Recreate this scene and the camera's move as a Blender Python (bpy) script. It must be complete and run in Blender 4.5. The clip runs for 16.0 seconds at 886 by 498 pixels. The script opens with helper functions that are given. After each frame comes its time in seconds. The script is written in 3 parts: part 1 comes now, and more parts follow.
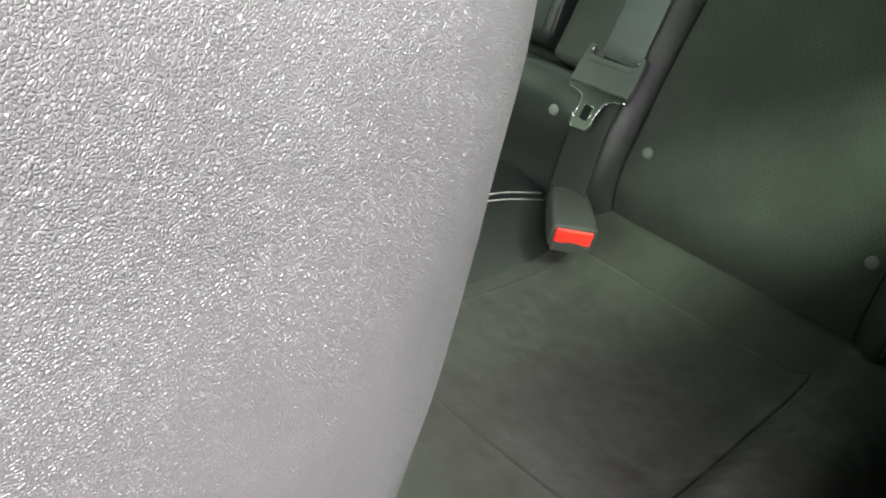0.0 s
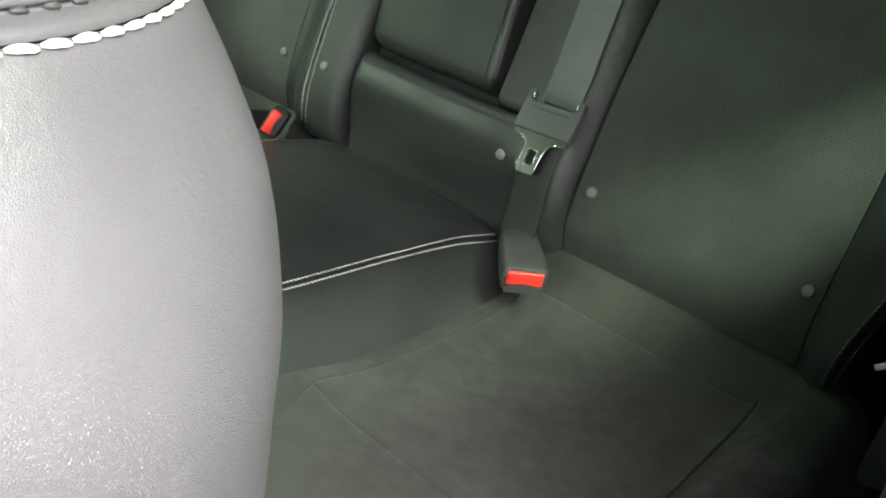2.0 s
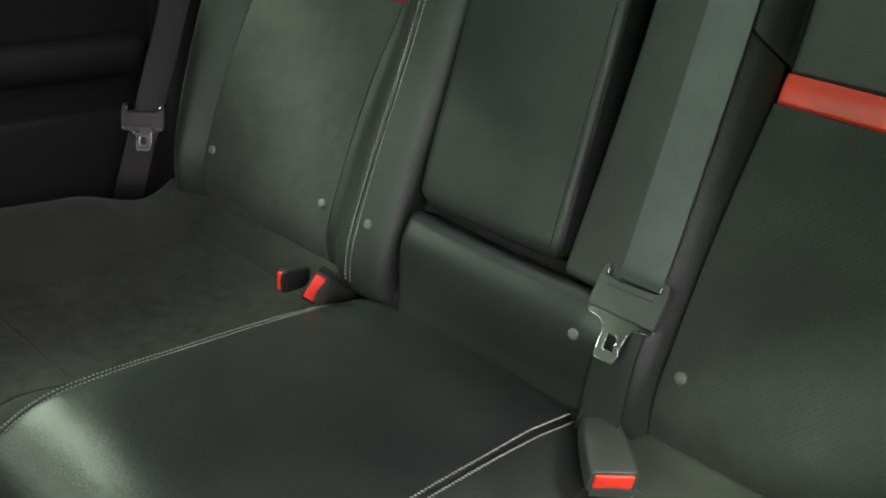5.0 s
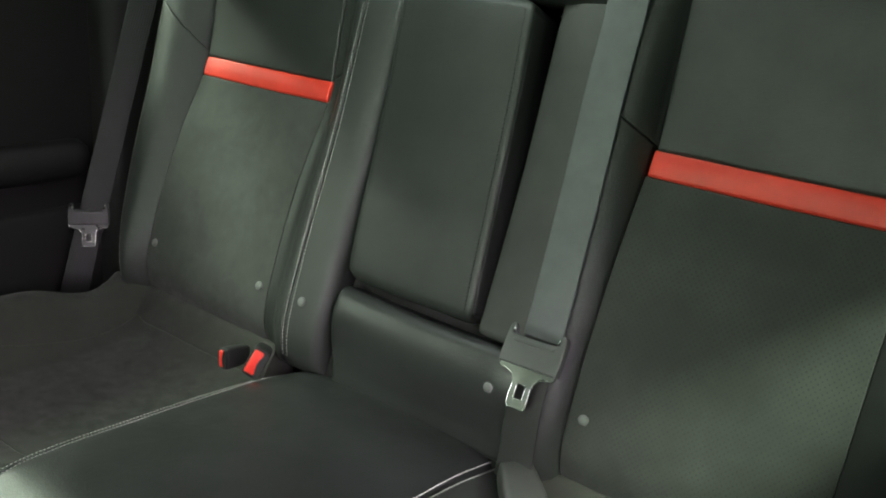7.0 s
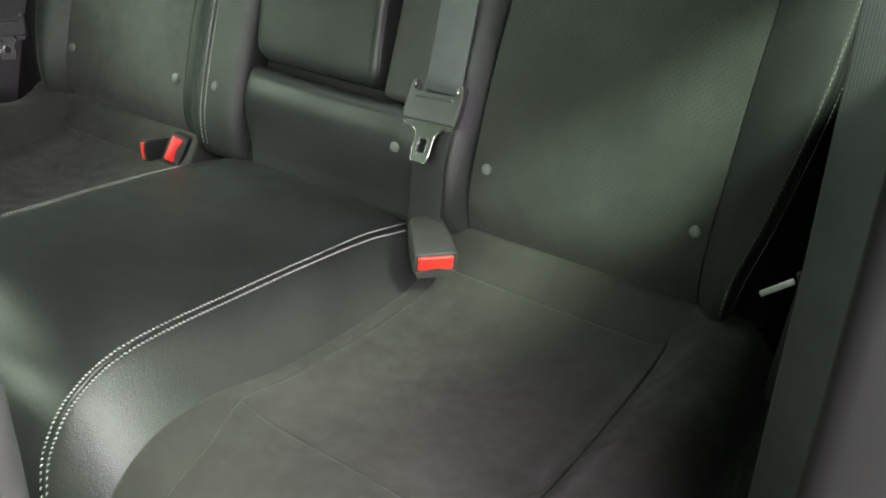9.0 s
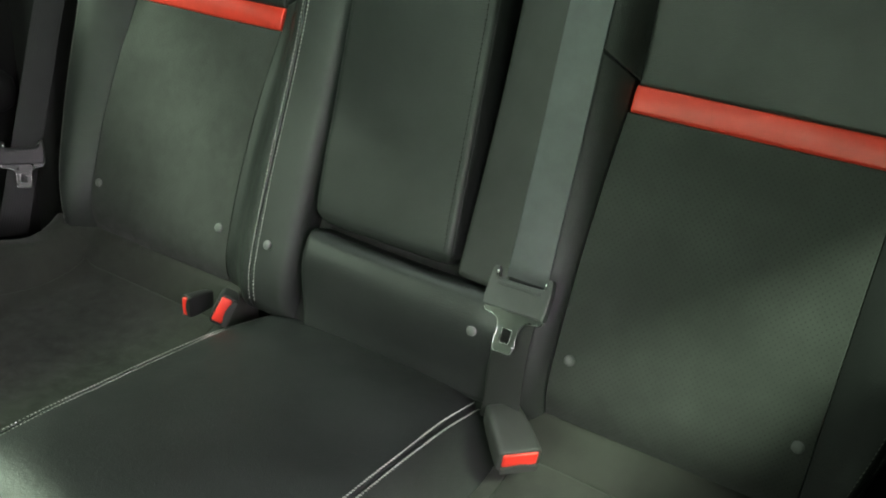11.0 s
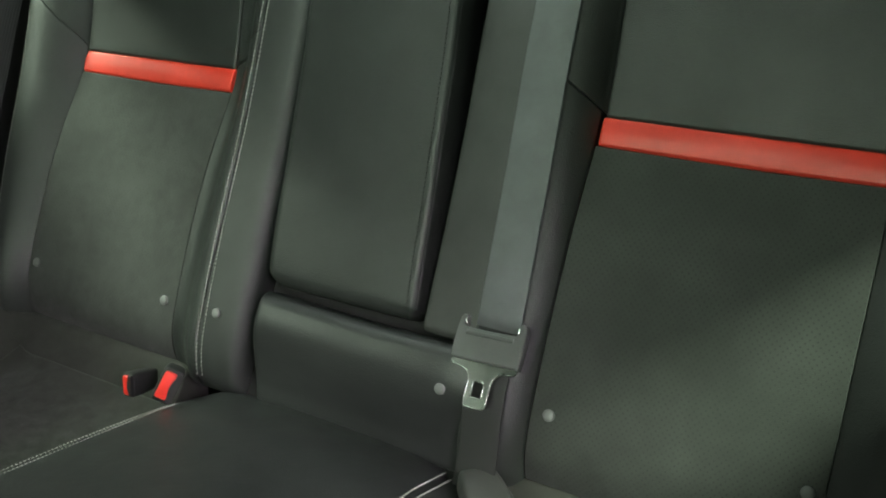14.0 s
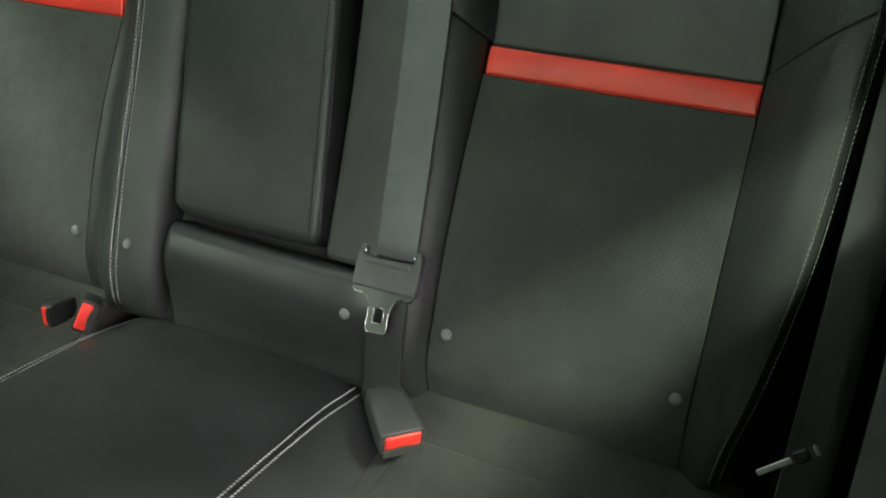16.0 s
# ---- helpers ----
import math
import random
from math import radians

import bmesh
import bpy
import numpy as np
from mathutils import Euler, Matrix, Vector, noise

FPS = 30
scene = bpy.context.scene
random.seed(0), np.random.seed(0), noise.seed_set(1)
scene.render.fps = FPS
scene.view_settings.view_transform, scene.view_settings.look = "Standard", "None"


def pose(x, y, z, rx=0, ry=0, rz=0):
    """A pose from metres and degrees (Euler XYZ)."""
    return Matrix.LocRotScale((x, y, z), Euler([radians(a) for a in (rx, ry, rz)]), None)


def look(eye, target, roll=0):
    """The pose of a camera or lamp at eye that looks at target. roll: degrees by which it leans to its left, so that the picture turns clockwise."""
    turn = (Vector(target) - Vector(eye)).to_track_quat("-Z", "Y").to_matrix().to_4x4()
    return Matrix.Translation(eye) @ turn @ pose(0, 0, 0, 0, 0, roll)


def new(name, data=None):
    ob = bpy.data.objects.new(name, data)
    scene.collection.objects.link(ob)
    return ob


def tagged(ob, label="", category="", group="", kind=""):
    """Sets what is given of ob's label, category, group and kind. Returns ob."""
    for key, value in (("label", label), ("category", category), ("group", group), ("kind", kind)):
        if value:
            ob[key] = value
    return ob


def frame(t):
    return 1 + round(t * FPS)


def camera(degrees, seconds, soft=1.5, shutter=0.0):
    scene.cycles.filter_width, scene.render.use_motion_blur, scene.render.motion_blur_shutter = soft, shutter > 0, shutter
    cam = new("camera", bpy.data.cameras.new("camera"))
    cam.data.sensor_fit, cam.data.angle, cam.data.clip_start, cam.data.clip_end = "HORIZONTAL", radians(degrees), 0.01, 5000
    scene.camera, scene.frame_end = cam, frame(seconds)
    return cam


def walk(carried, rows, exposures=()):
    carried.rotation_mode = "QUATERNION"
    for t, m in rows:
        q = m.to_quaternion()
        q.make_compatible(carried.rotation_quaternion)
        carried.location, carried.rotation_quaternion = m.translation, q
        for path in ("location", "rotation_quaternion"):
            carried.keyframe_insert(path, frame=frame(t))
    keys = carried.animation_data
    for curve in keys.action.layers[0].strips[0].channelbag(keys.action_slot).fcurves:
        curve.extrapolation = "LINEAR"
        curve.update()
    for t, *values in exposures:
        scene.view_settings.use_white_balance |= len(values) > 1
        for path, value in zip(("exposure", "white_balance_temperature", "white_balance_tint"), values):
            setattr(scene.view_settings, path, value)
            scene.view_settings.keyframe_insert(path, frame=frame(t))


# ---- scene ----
cam = camera(52.6, 16.0, soft=2.0)
# seconds, x, y, z, yaw, pitch, roll
ROWS = [
    (0, 0.7363, -0.8670, 0.8017, 39.33, -27.66, 12.88),
    (0.5, 0.7466, -0.8728, 0.8029, 37.48, -27.80, 12.09),
    (1, 0.7463, -0.8703, 0.8086, 37.12, -27.74, 10.44),
    (1.5, 0.7494, -0.8626, 0.8299, 37.25, -26.67, 9.95),
    (2, 0.7573, -0.8553, 0.8534, 38.32, -26.60, 9.92),
    (2.3, 0.7670, -0.8607, 0.8756, 39.05, -26.16, 9.55),
    (2.5, 0.7668, -0.8622, 0.8822, 39.44, -26.15, 9.24),
    (2.8, 0.7570, -0.8562, 0.8979, 39.77, -25.78, 8.73),
    (3.1, 0.7286, -0.8458, 0.9184, 39.77, -25.54, 8.43),
    (3.3, 0.7109, -0.8387, 0.9313, 39.58, -25.49, 7.76),
    (3.5, 0.6977, -0.8207, 0.9459, 39.64, -25.37, 7.22),
    (4, 0.6651, -0.7863, 0.9447, 39.84, -25.73, 6.38),
    (4.5, 0.6121, -0.7805, 0.9414, 39.65, -25.58, 6.20),
    (4.7, 0.5914, -0.7802, 0.9486, 39.60, -25.43, 6.24),
    (6.8, 0.6683, -0.8752, 0.9942, 36.77, -18.30, 5.83),
    (7, 0.6924, -0.8632, 0.9844, 36.31, -18.47, 4.91),
    (7.5, 0.7507, -0.8592, 0.9481, 35.02, -18.96, 3.23),
    (8, 0.8141, -0.8393, 0.8800, 36.02, -19.77, 1.90),
    (8.2, 0.8300, -0.8470, 0.8479, 35.95, -21.50, 1.97),
    (10.3, 0.7089, -0.8257, 1.0012, 32.84, -32.02, 3.41),
    (10.5, 0.6806, -0.8345, 1.0126, 31.99, -31.93, 3.93),
    (11, 0.6013, -0.8614, 1.0246, 30.27, -24.91, 4.99),
    (11.5, 0.5674, -0.8853, 1.0388, 29.38, -20.16, 4.88),
    (12, 0.5551, -0.9004, 1.0442, 28.67, -17.86, 4.46),
    (12.5, 0.5183, -0.8961, 1.0407, 28.25, -17.10, 4.25),
    (13, 0.5173, -0.8729, 1.0242, 28.28, -16.26, 4.21),
    (13.5, 0.5617, -0.8415, 0.9842, 28.47, -16.15, 3.95),
    (14, 0.5914, -0.8214, 0.9082, 28.68, -16.42, 3.61),
    (14.5, 0.6179, -0.8018, 0.8873, 28.66, -20.74, 2.98),
    (15, 0.6323, -0.7848, 0.9007, 27.94, -24.10, 2.39),
    (15.5, 0.6396, -0.7776, 0.9213, 26.22, -25.65, 2.11),
    (16, 0.6409, -0.8050, 1.0045, 24.51, -25.57, 2.51),
]
# seconds, stops, kelvin, tint
EXPOSURES = [(0.0, 0.62, 6500, 8), (1.0, 0.64, 6500, 8), (1.5, 0.6, 6500, 8), (2.5, 0.78, 6500, 9), (3.5, 0.45, 6500, 6), (4.7, 0.38, 6500, 10), (7.0, 0.68, 6500, 18), (8.2, 1.05, 6500, 20), (10.5, 0.55, 6500, 8), (12.5, 0.66, 6500, 15), (14.5, 0.58, 6500, 16), (16.0, 0.52, 6500, 18)]
walk(cam, [(t, pose(x, y, z, 90 + pitch, 0, yaw) @ pose(0, 0, 0, 0, 0, roll)) for t, x, y, z, yaw, pitch, roll in ROWS],
     exposures=EXPOSURES)

# ---- world and lamps ----
world = bpy.data.worlds.new("garage_air")
world.use_nodes = True
scene.world = world
world.node_tree.nodes["Background"].inputs[0].default_value = (0.36, 0.31, 0.32, 1)
world.node_tree.nodes["Background"].inputs[1].default_value = 0.014


def area_lamp(name, eye, target, sx, sy, power, colour, spread=180):
    data = bpy.data.lights.new(name, "AREA")
    data.shape, data.size, data.size_y, data.energy, data.color = "RECTANGLE", sx, sy, power, colour
    data.spread = radians(spread)
    ob = new(name, data)
    ob.matrix_world = look(eye, target)
    return ob


GREEN, WHITE = (0.78, 1.0, 0.74), (1.0, 0.87, 0.97)
area_lamp("lamp_left", (-2.4, -0.75, 2.5), (-0.3, 0.0, 0.6), 0.6, 0.45, 78, GREEN)
area_lamp("lamp_right", (2.3, -0.85, 2.55), (0.45, 0.0, 0.6), 1.3, 0.10, 150, GREEN)
area_lamp("lamp_left_front", (-2.4, -2.55, 2.05), (0.0, -0.05, 0.5), 0.5, 0.20, 30, GREEN)
area_lamp("lamp_ahead", (0.38, -3.4, 1.30), (0.05, 0.0, 0.55), 0.9, 0.20, 1.7, GREEN, 34)
area_lamp("lamp_rear", (-1.3, 2.0, 2.35), (0.05, 0.25, 1.05), 0.9, 0.25, 130, GREEN)
# added white fill for light entering by the open door, no fixture there
area_lamp("door_fill", (1.14, -1.04, 1.08), (0.57, -0.84, 0.48), 0.42, 0.32, 5.6, WHITE, 88)
# added fill under the headliner, placed so the top pad mirrors it
area_lamp("headliner_fill", (-0.08, -0.09, 1.262), (-0.08, -0.07, 0.5), 0.50, 0.22, 1.35, (0.80, 1.0, 0.84), 150)

# ---- materials ----


def shader(name, colour, rough, metal=0.0, spec=0.5):
    m = bpy.data.materials.new(name)
    m.use_nodes = True
    t = m.node_tree
    b = t.nodes["Principled BSDF"]
    b.inputs["Base Color"].default_value = (*colour, 1)
    b.inputs["Roughness"].default_value = rough
    b.inputs["Metallic"].default_value = metal
    b.inputs["Specular IOR Level"].default_value = spec
    c = t.nodes.new("ShaderNodeTexCoord")
    return m, t, b, c.outputs["Object"]


def node(t, kind, **sets):
    n = t.nodes.new(kind)
    for key, value in sets.items():
        n.inputs[key.replace("_", " ")].default_value = value
    return n


def mottle(t, b, coord, colour, scale, low, high, detail=5.0):
    """Base colour that wanders between two strengths of one colour."""
    n = node(t, "ShaderNodeTexNoise", Scale=scale, Detail=detail, Roughness=0.6)
    t.links.new(coord, n.inputs["Vector"])
    r = t.nodes.new("ShaderNodeValToRGB")
    r.color_ramp.elements[0].position, r.color_ramp.elements[1].position = 0.3, 0.7
    r.color_ramp.elements[0].color = (*[v * low for v in colour], 1)
    r.color_ramp.elements[1].color = (*[v * high for v in colour], 1)
    t.links.new(n.outputs["Fac"], r.inputs["Fac"])
    t.links.new(r.outputs["Color"], b.inputs["Base Color"])
    return r


def relief(t, b, height, strength, distance, before=None):
    n = node(t, "ShaderNodeBump", Strength=strength, Distance=distance)
    t.links.new(height, n.inputs["Height"])
    if before:
        t.links.new(before.outputs["Normal"], n.inputs["Normal"])
    t.links.new(n.outputs["Normal"], b.inputs["Normal"])
    return n


def uneven_gloss(t, b, coord, scale, low, high):
    n = node(t, "ShaderNodeTexNoise", Scale=scale, Detail=4.0)
    t.links.new(coord, n.inputs["Vector"])
    m = t.nodes.new("ShaderNodeMapRange")
    m.inputs["From Min"].default_value, m.inputs["From Max"].default_value = 0.3, 0.7
    m.inputs["To Min"].default_value, m.inputs["To Max"].default_value = low, high
    t.links.new(n.outputs["Fac"], m.inputs["Value"])
    t.links.new(m.outputs["Result"], b.inputs["Roughness"])


def leather(name, colour, rough, grain=750.0, depth=0.0002, wrinkle=0.0008, wrinkle_scale=28.0, pebbled=False):
    m, t, b, c = shader(name, colour, rough)
    mottle(t, b, c, colour, 11.0, 0.80, 1.2, 8.0)
    uneven_gloss(t, b, c, 17.0, rough - 0.07, rough + 0.09)
    folds = node(t, "ShaderNodeTexNoise", Scale=wrinkle_scale, Detail=3.0, Distortion=0.6)
    t.links.new(c, folds.inputs["Vector"])
    first = relief(t, b, folds.outputs["Fac"], 0.5, wrinkle)
    creases = node(t, "ShaderNodeTexNoise", Scale=wrinkle_scale * 4.5, Detail=6.0, Roughness=0.65, Distortion=1.2)
    t.links.new(c, creases.inputs["Vector"])
    second = relief(t, b, creases.outputs["Fac"], 0.55, wrinkle * 0.45, first)
    cells = node(t, "ShaderNodeTexVoronoi", Scale=grain)
    t.links.new(c, cells.inputs["Vector"])
    height = cells.outputs["Distance"]
    if pebbled:
        # flat pebbles between narrow creases, of uneven size
        cells.feature = "DISTANCE_TO_EDGE"
        stray = node(t, "ShaderNodeTexNoise", Scale=grain * 0.12, Detail=2.0)
        t.links.new(c, stray.inputs["Vector"])
        shift = t.nodes.new("ShaderNodeVectorMath")
        shift.operation = "MULTIPLY_ADD"
        t.links.new(stray.outputs["Color"], shift.inputs[0])
        shift.inputs[1].default_value = (1.6 / grain,) * 3
        t.links.new(c, shift.inputs[2])
        t.links.new(shift.outputs["Vector"], cells.inputs["Vector"])
        soft_edge = t.nodes.new("ShaderNodeMapRange")
        soft_edge.interpolation_type = "SMOOTHSTEP"
        soft_edge.inputs["From Max"].default_value = 0.28
        t.links.new(height, soft_edge.inputs["Value"])
        height = soft_edge.outputs["Result"]
    last = relief(t, b, height, 0.6, depth, second)
    if pebbled:
        # worn and stretched places are smoother, above all next to the top seam
        worn = node(t, "ShaderNodeTexNoise", Scale=15.0, Detail=2.0)
        t.links.new(c, worn.inputs["Vector"])
        patch = t.nodes.new("ShaderNodeMapRange")
        for key, value in (("From Min", 0.36), ("From Max", 0.60), ("To Min", 0.62), ("To Max", 0.95)):
            patch.inputs[key].default_value = value
        t.links.new(worn.outputs["Fac"], patch.inputs["Value"])
        place = t.nodes.new("ShaderNodeSeparateXYZ")
        t.links.new(c, place.inputs["Vector"])
        pull = t.nodes.new("ShaderNodeMapRange")
        for key, value in (("From Min", 0.775), ("From Max", 0.805), ("To Min", 1.0), ("To Max", 0.3)):
            pull.inputs[key].default_value = value
        t.links.new(place.outputs["Z"], pull.inputs["Value"])
        both = t.nodes.new("ShaderNodeMath")
        both.operation = "MULTIPLY"
        t.links.new(patch.outputs["Result"], both.inputs[0])
        t.links.new(pull.outputs["Result"], both.inputs[1])
        t.links.new(both.outputs[0], last.inputs["Strength"])
    return m


def suede(name, colour, holes=False):
    m, t, b, c = shader(name, colour, 0.85, spec=0.25)
    ramp = mottle(t, b, c, colour, 8.0, 0.75, 1.25, 9.0)
    blotch = node(t, "ShaderNodeTexNoise", Scale=46.0, Detail=7.0, Roughness=0.7)
    t.links.new(c, blotch.inputs["Vector"])
    blend = t.nodes.new("ShaderNodeMapRange")
    blend.inputs["From Min"].default_value, blend.inputs["From Max"].default_value = 0.3, 0.7
    blend.inputs["To Min"].default_value, blend.inputs["To Max"].default_value = 0.05, 0.22
    t.links.new(blotch.outputs["Fac"], blend.inputs["Value"])
    t.links.new(blend.outputs["Result"], b.inputs["Sheen Weight"])
    b.inputs["Sheen Roughness"].default_value = 0.5
    nap = node(t, "ShaderNodeTexNoise", Scale=900.0, Detail=2.0)
    t.links.new(c, nap.inputs["Vector"])
    first = relief(t, b, nap.outputs["Fac"], 0.6, 0.0006)
    if holes:
        # rows of small punched holes, every other row shifted by half a step
        turn = t.nodes.new("ShaderNodeMapping")
        turn.vector_type = "POINT"
        turn.inputs["Rotation"].default_value = (radians(22), 0, 0)
        turn.inputs["Scale"].default_value = (1 / 0.0072, 1, 1 / 0.0072)
        t.links.new(c, turn.inputs["Vector"])
        parts = t.nodes.new("ShaderNodeSeparateXYZ")
        t.links.new(turn.outputs["Vector"], parts.inputs["Vector"])

        def maths(op, a, value=None, other=None):
            n = t.nodes.new("ShaderNodeMath")
            n.operation = op
            t.links.new(a, n.inputs[0])
            if other is not None:
                t.links.new(other, n.inputs[1])
            elif value is not None:
                n.inputs[1].default_value = value
            return n.outputs[0]

        def spots(x, z):
            dx = maths("SUBTRACT", maths("FRACT", x), 0.5)
            dz = maths("SUBTRACT", maths("FRACT", z), 0.5)
            return maths("SQRT", maths("ADD", maths("MULTIPLY", dx, other=dx), other=maths("MULTIPLY", dz, other=dz)))

        x, z = parts.outputs["X"], parts.outputs["Z"]
        near = maths("MINIMUM", spots(x, z), other=spots(maths("ADD", x, 0.5), maths("ADD", z, 0.5)))
        hole = maths("LESS_THAN", near, 0.094)
        mix = t.nodes.new("ShaderNodeMix")
        mix.data_type = "RGBA"
        t.links.new(hole, mix.inputs["Factor"])
        t.links.new(ramp.outputs["Color"], mix.inputs[6])
        mix.inputs[7].default_value = (0.023, 0.024, 0.023, 1)
        t.links.new(mix.outputs[2], b.inputs["Base Color"])
    return m


def ribbed_cloth(name, colour):
    m, t, b, c = shader(name, colour, 0.6)
    mottle(t, b, c, colour, 20.0, 0.85, 1.15)
    w = t.nodes.new("ShaderNodeTexWave")
    w.bands_direction = "X"
    w.inputs["Scale"].default_value = 140.0
    w.inputs["Distortion"].default_value = 0.4
    t.links.new(c, w.inputs["Vector"])
    first = relief(t, b, w.outputs["Fac"], 0.35, 0.0004)
    n = node(t, "ShaderNodeTexNoise", Scale=1200.0, Detail=2.0)
    t.links.new(c, n.inputs["Vector"])
    relief(t, b, n.outputs["Fac"], 0.5, 0.0002, first)
    return m


def plastic(name, colour, rough, grain=600.0, depth=0.0001):
    m, t, b, c = shader(name, colour, rough)
    mottle(t, b, c, colour, 25.0, 0.88, 1.12)
    n = node(t, "ShaderNodeTexNoise", Scale=grain, Detail=3.0)
    t.links.new(c, n.inputs["Vector"])
    relief(t, b, n.outputs["Fac"], 0.4, depth)
    return m


def steel(name, colour, rough):
    m, t, b, c = shader(name, colour, rough, 1.0)
    uneven_gloss(t, b, c, 60.0, rough - 0.05, rough + 0.08)
    return m


LEATHER = leather("black_leather", (0.029, 0.032, 0.030), 0.41, 750.0, 0.00045, 0.0011, 26.0)
GLOSSY = leather("smooth_black_leather", (0.022, 0.0235, 0.0235), 0.38, 620.0, 0.00032, 0.0014, 18.0)
SHELL = leather("front_seat_leather", (0.070, 0.066, 0.071), 0.355, 3100.0, 0.00017, 0.00045, 90.0, True)
RED = leather("red_leather", (0.76, 0.048, 0.028), 0.40, 700.0, 0.0001)
POLISHED = leather("polished_black_leather", (0.029, 0.031, 0.031), 0.355, 620.0, 0.0002, 0.0007, 16.0)
SUEDE = suede("dark_suede", (0.032, 0.033, 0.028))
PERFORATED = suede("perforated_dark_suede", (0.042, 0.046, 0.041), True)
THREAD = plastic("pale_thread", (0.50, 0.50, 0.47), 0.7, 2000.0)
GREY_THREAD = plastic("grey_thread", (0.24, 0.24, 0.22), 0.7, 2000.0)
DARK_THREAD = plastic("black_thread", (0.02, 0.02, 0.02), 0.7, 2000.0)
WEBBING = ribbed_cloth("grey_webbing", (0.105, 0.112, 0.115))
# darker copy for the left belt, the dimness there put into its colour
SHADED_WEBBING = ribbed_cloth("shaded_webbing", (0.019, 0.019, 0.020))
BLACK_WEBBING = ribbed_cloth("deep_black_webbing", (0.015, 0.015, 0.015))
DARK_WEBBING = ribbed_cloth("black_webbing", (0.048, 0.049, 0.047))
BLACK = plastic("black_plastic", (0.022, 0.022, 0.023), 0.38)
BUCKLE = plastic("buckle_plastic", (0.046, 0.046, 0.044), 0.55, 500.0, 0.0002)
TRIM = plastic("dark_trim_plastic", (0.012, 0.0115, 0.012), 0.62, 450.0, 0.0003)
VINYL = leather("matt_vinyl", (0.050, 0.052, 0.049), 0.55, 900.0, 0.0001)
RED_PLASTIC = plastic("red_button_plastic", (0.88, 0.045, 0.03), 0.32)
STEEL = steel("bright_steel", (0.62, 0.63, 0.62), 0.22)
TONGUE_STEEL = steel("tongue_steel", (0.085, 0.088, 0.085), 0.30)
TONGUE_GREY = plastic("tongue_plastic", (0.085, 0.089, 0.086), 0.45, 500.0, 0.0001)
BRUSHED = steel("brushed_steel", (0.88, 0.88, 0.86), 0.5)
STUD = plastic("grey_stud_plastic", (0.14, 0.145, 0.14), 0.38)
# near black, so the shade in gaps behind the seat is in the colour
GAP_BLACK = plastic("gap_shade_black", (0.008, 0.008, 0.008), 0.9)
CARPET = suede("carpet", (0.03, 0.03, 0.03))
CONCRETE = plastic("painted_concrete", (0.17, 0.18, 0.17), 0.8, 60.0, 0.001)
HEADLINER = suede("headliner_cloth", (0.45, 0.45, 0.44))

# ---- building helpers ----
LEAN_BACK = radians(22)
SB, CB = math.sin(LEAN_BACK), math.cos(LEAN_BACK)


def on_back(x, s, d):
    """A place on the backrest: across, up along the slope from the stud row, and proud of its plane."""
    return np.array((x, SB * s - CB * d, 0.475 + CB * s + SB * d))


BACK_IN = np.array((0.0, CB, -SB))
DOWN = np.array((0.0, 0.0, -1.0))


def knots(*pairs):
    xs, ys = zip(*sorted(pairs))

    def f(v):
        # smooth curve through the knots
        if v <= xs[0]:
            return ys[0]
        if v >= xs[-1]:
            return ys[-1]
        i = next(k for k in range(len(xs) - 1) if v <= xs[k + 1])

        def slope(k):
            if k in (0, len(xs) - 1):
                return 0.0 if k else (ys[1] - ys[0]) / (xs[1] - xs[0])
            return (ys[k + 1] - ys[k - 1]) / (xs[k + 1] - xs[k - 1])
        h = xs[i + 1] - xs[i]
        q = (v - xs[i]) / h
        return ((2 * q**3 - 3 * q**2 + 1) * ys[i] + (q**3 - 2 * q**2 + q) * h * slope(i)
                + (3 * q**2 - 2 * q**3) * ys[i + 1] + (q**3 - q**2) * h * slope(i + 1))
    return f


def mix(a, b, q):
    return a + (b - a) * q


def ease(q):
    q = min(1.0, max(0.0, q))
    return q * q * (3 - 2 * q)


def put(name, verts, faces, mat, parent=None, label="", smooth=True):
    me = bpy.data.meshes.new(name)
    me.from_pydata([tuple(float(c) for c in v) for v in verts], [], faces)
    me.materials.append(mat)
    if smooth:
        me.polygons.foreach_set("use_smooth", [True] * len(me.polygons))
    me.update()
    bm = bmesh.new()
    bm.from_mesh(me)
    bmesh.ops.recalc_face_normals(bm, faces=bm.faces)
    bm.to_mesh(me)
    bm.free()
    ob = new(name, me)
    ob.parent = parent
    if label:
        ob["label"] = label
    return ob


def empty(name, place, label, category, group="", kind=""):
    ob = new(name)
    ob.empty_display_size = 0.05
    ob.location = place
    tagged(ob, label, category, group, kind)
    return ob


def under(parent, ob):
    ob.parent = parent
    ob.matrix_parent_inverse = Matrix.Translation(parent.location).inverted() if parent.type == "EMPTY" else Matrix()
    return ob


def steps(length, r0, r1, n):
    """Parameters from 0 to 1, closer together at the rounded ends."""
    out = {0.0, 1.0}
    for q in (0.06, 0.2, 0.45, 0.75, 1.0):
        out.add(min(0.45, q * r0 / length))
        out.add(max(0.55, 1 - q * r1 / length))
    for k in range(1, n):
        v = k / n
        if v * length > r0 * 1.05 and (1 - v) * length > r1 * 1.05:
            out.add(v)
    return sorted(out)


def rolled(e, r):
    return 0.0 if e >= r or r <= 0 else r - math.sqrt(max(0.0, r * r - (r - e) ** 2))


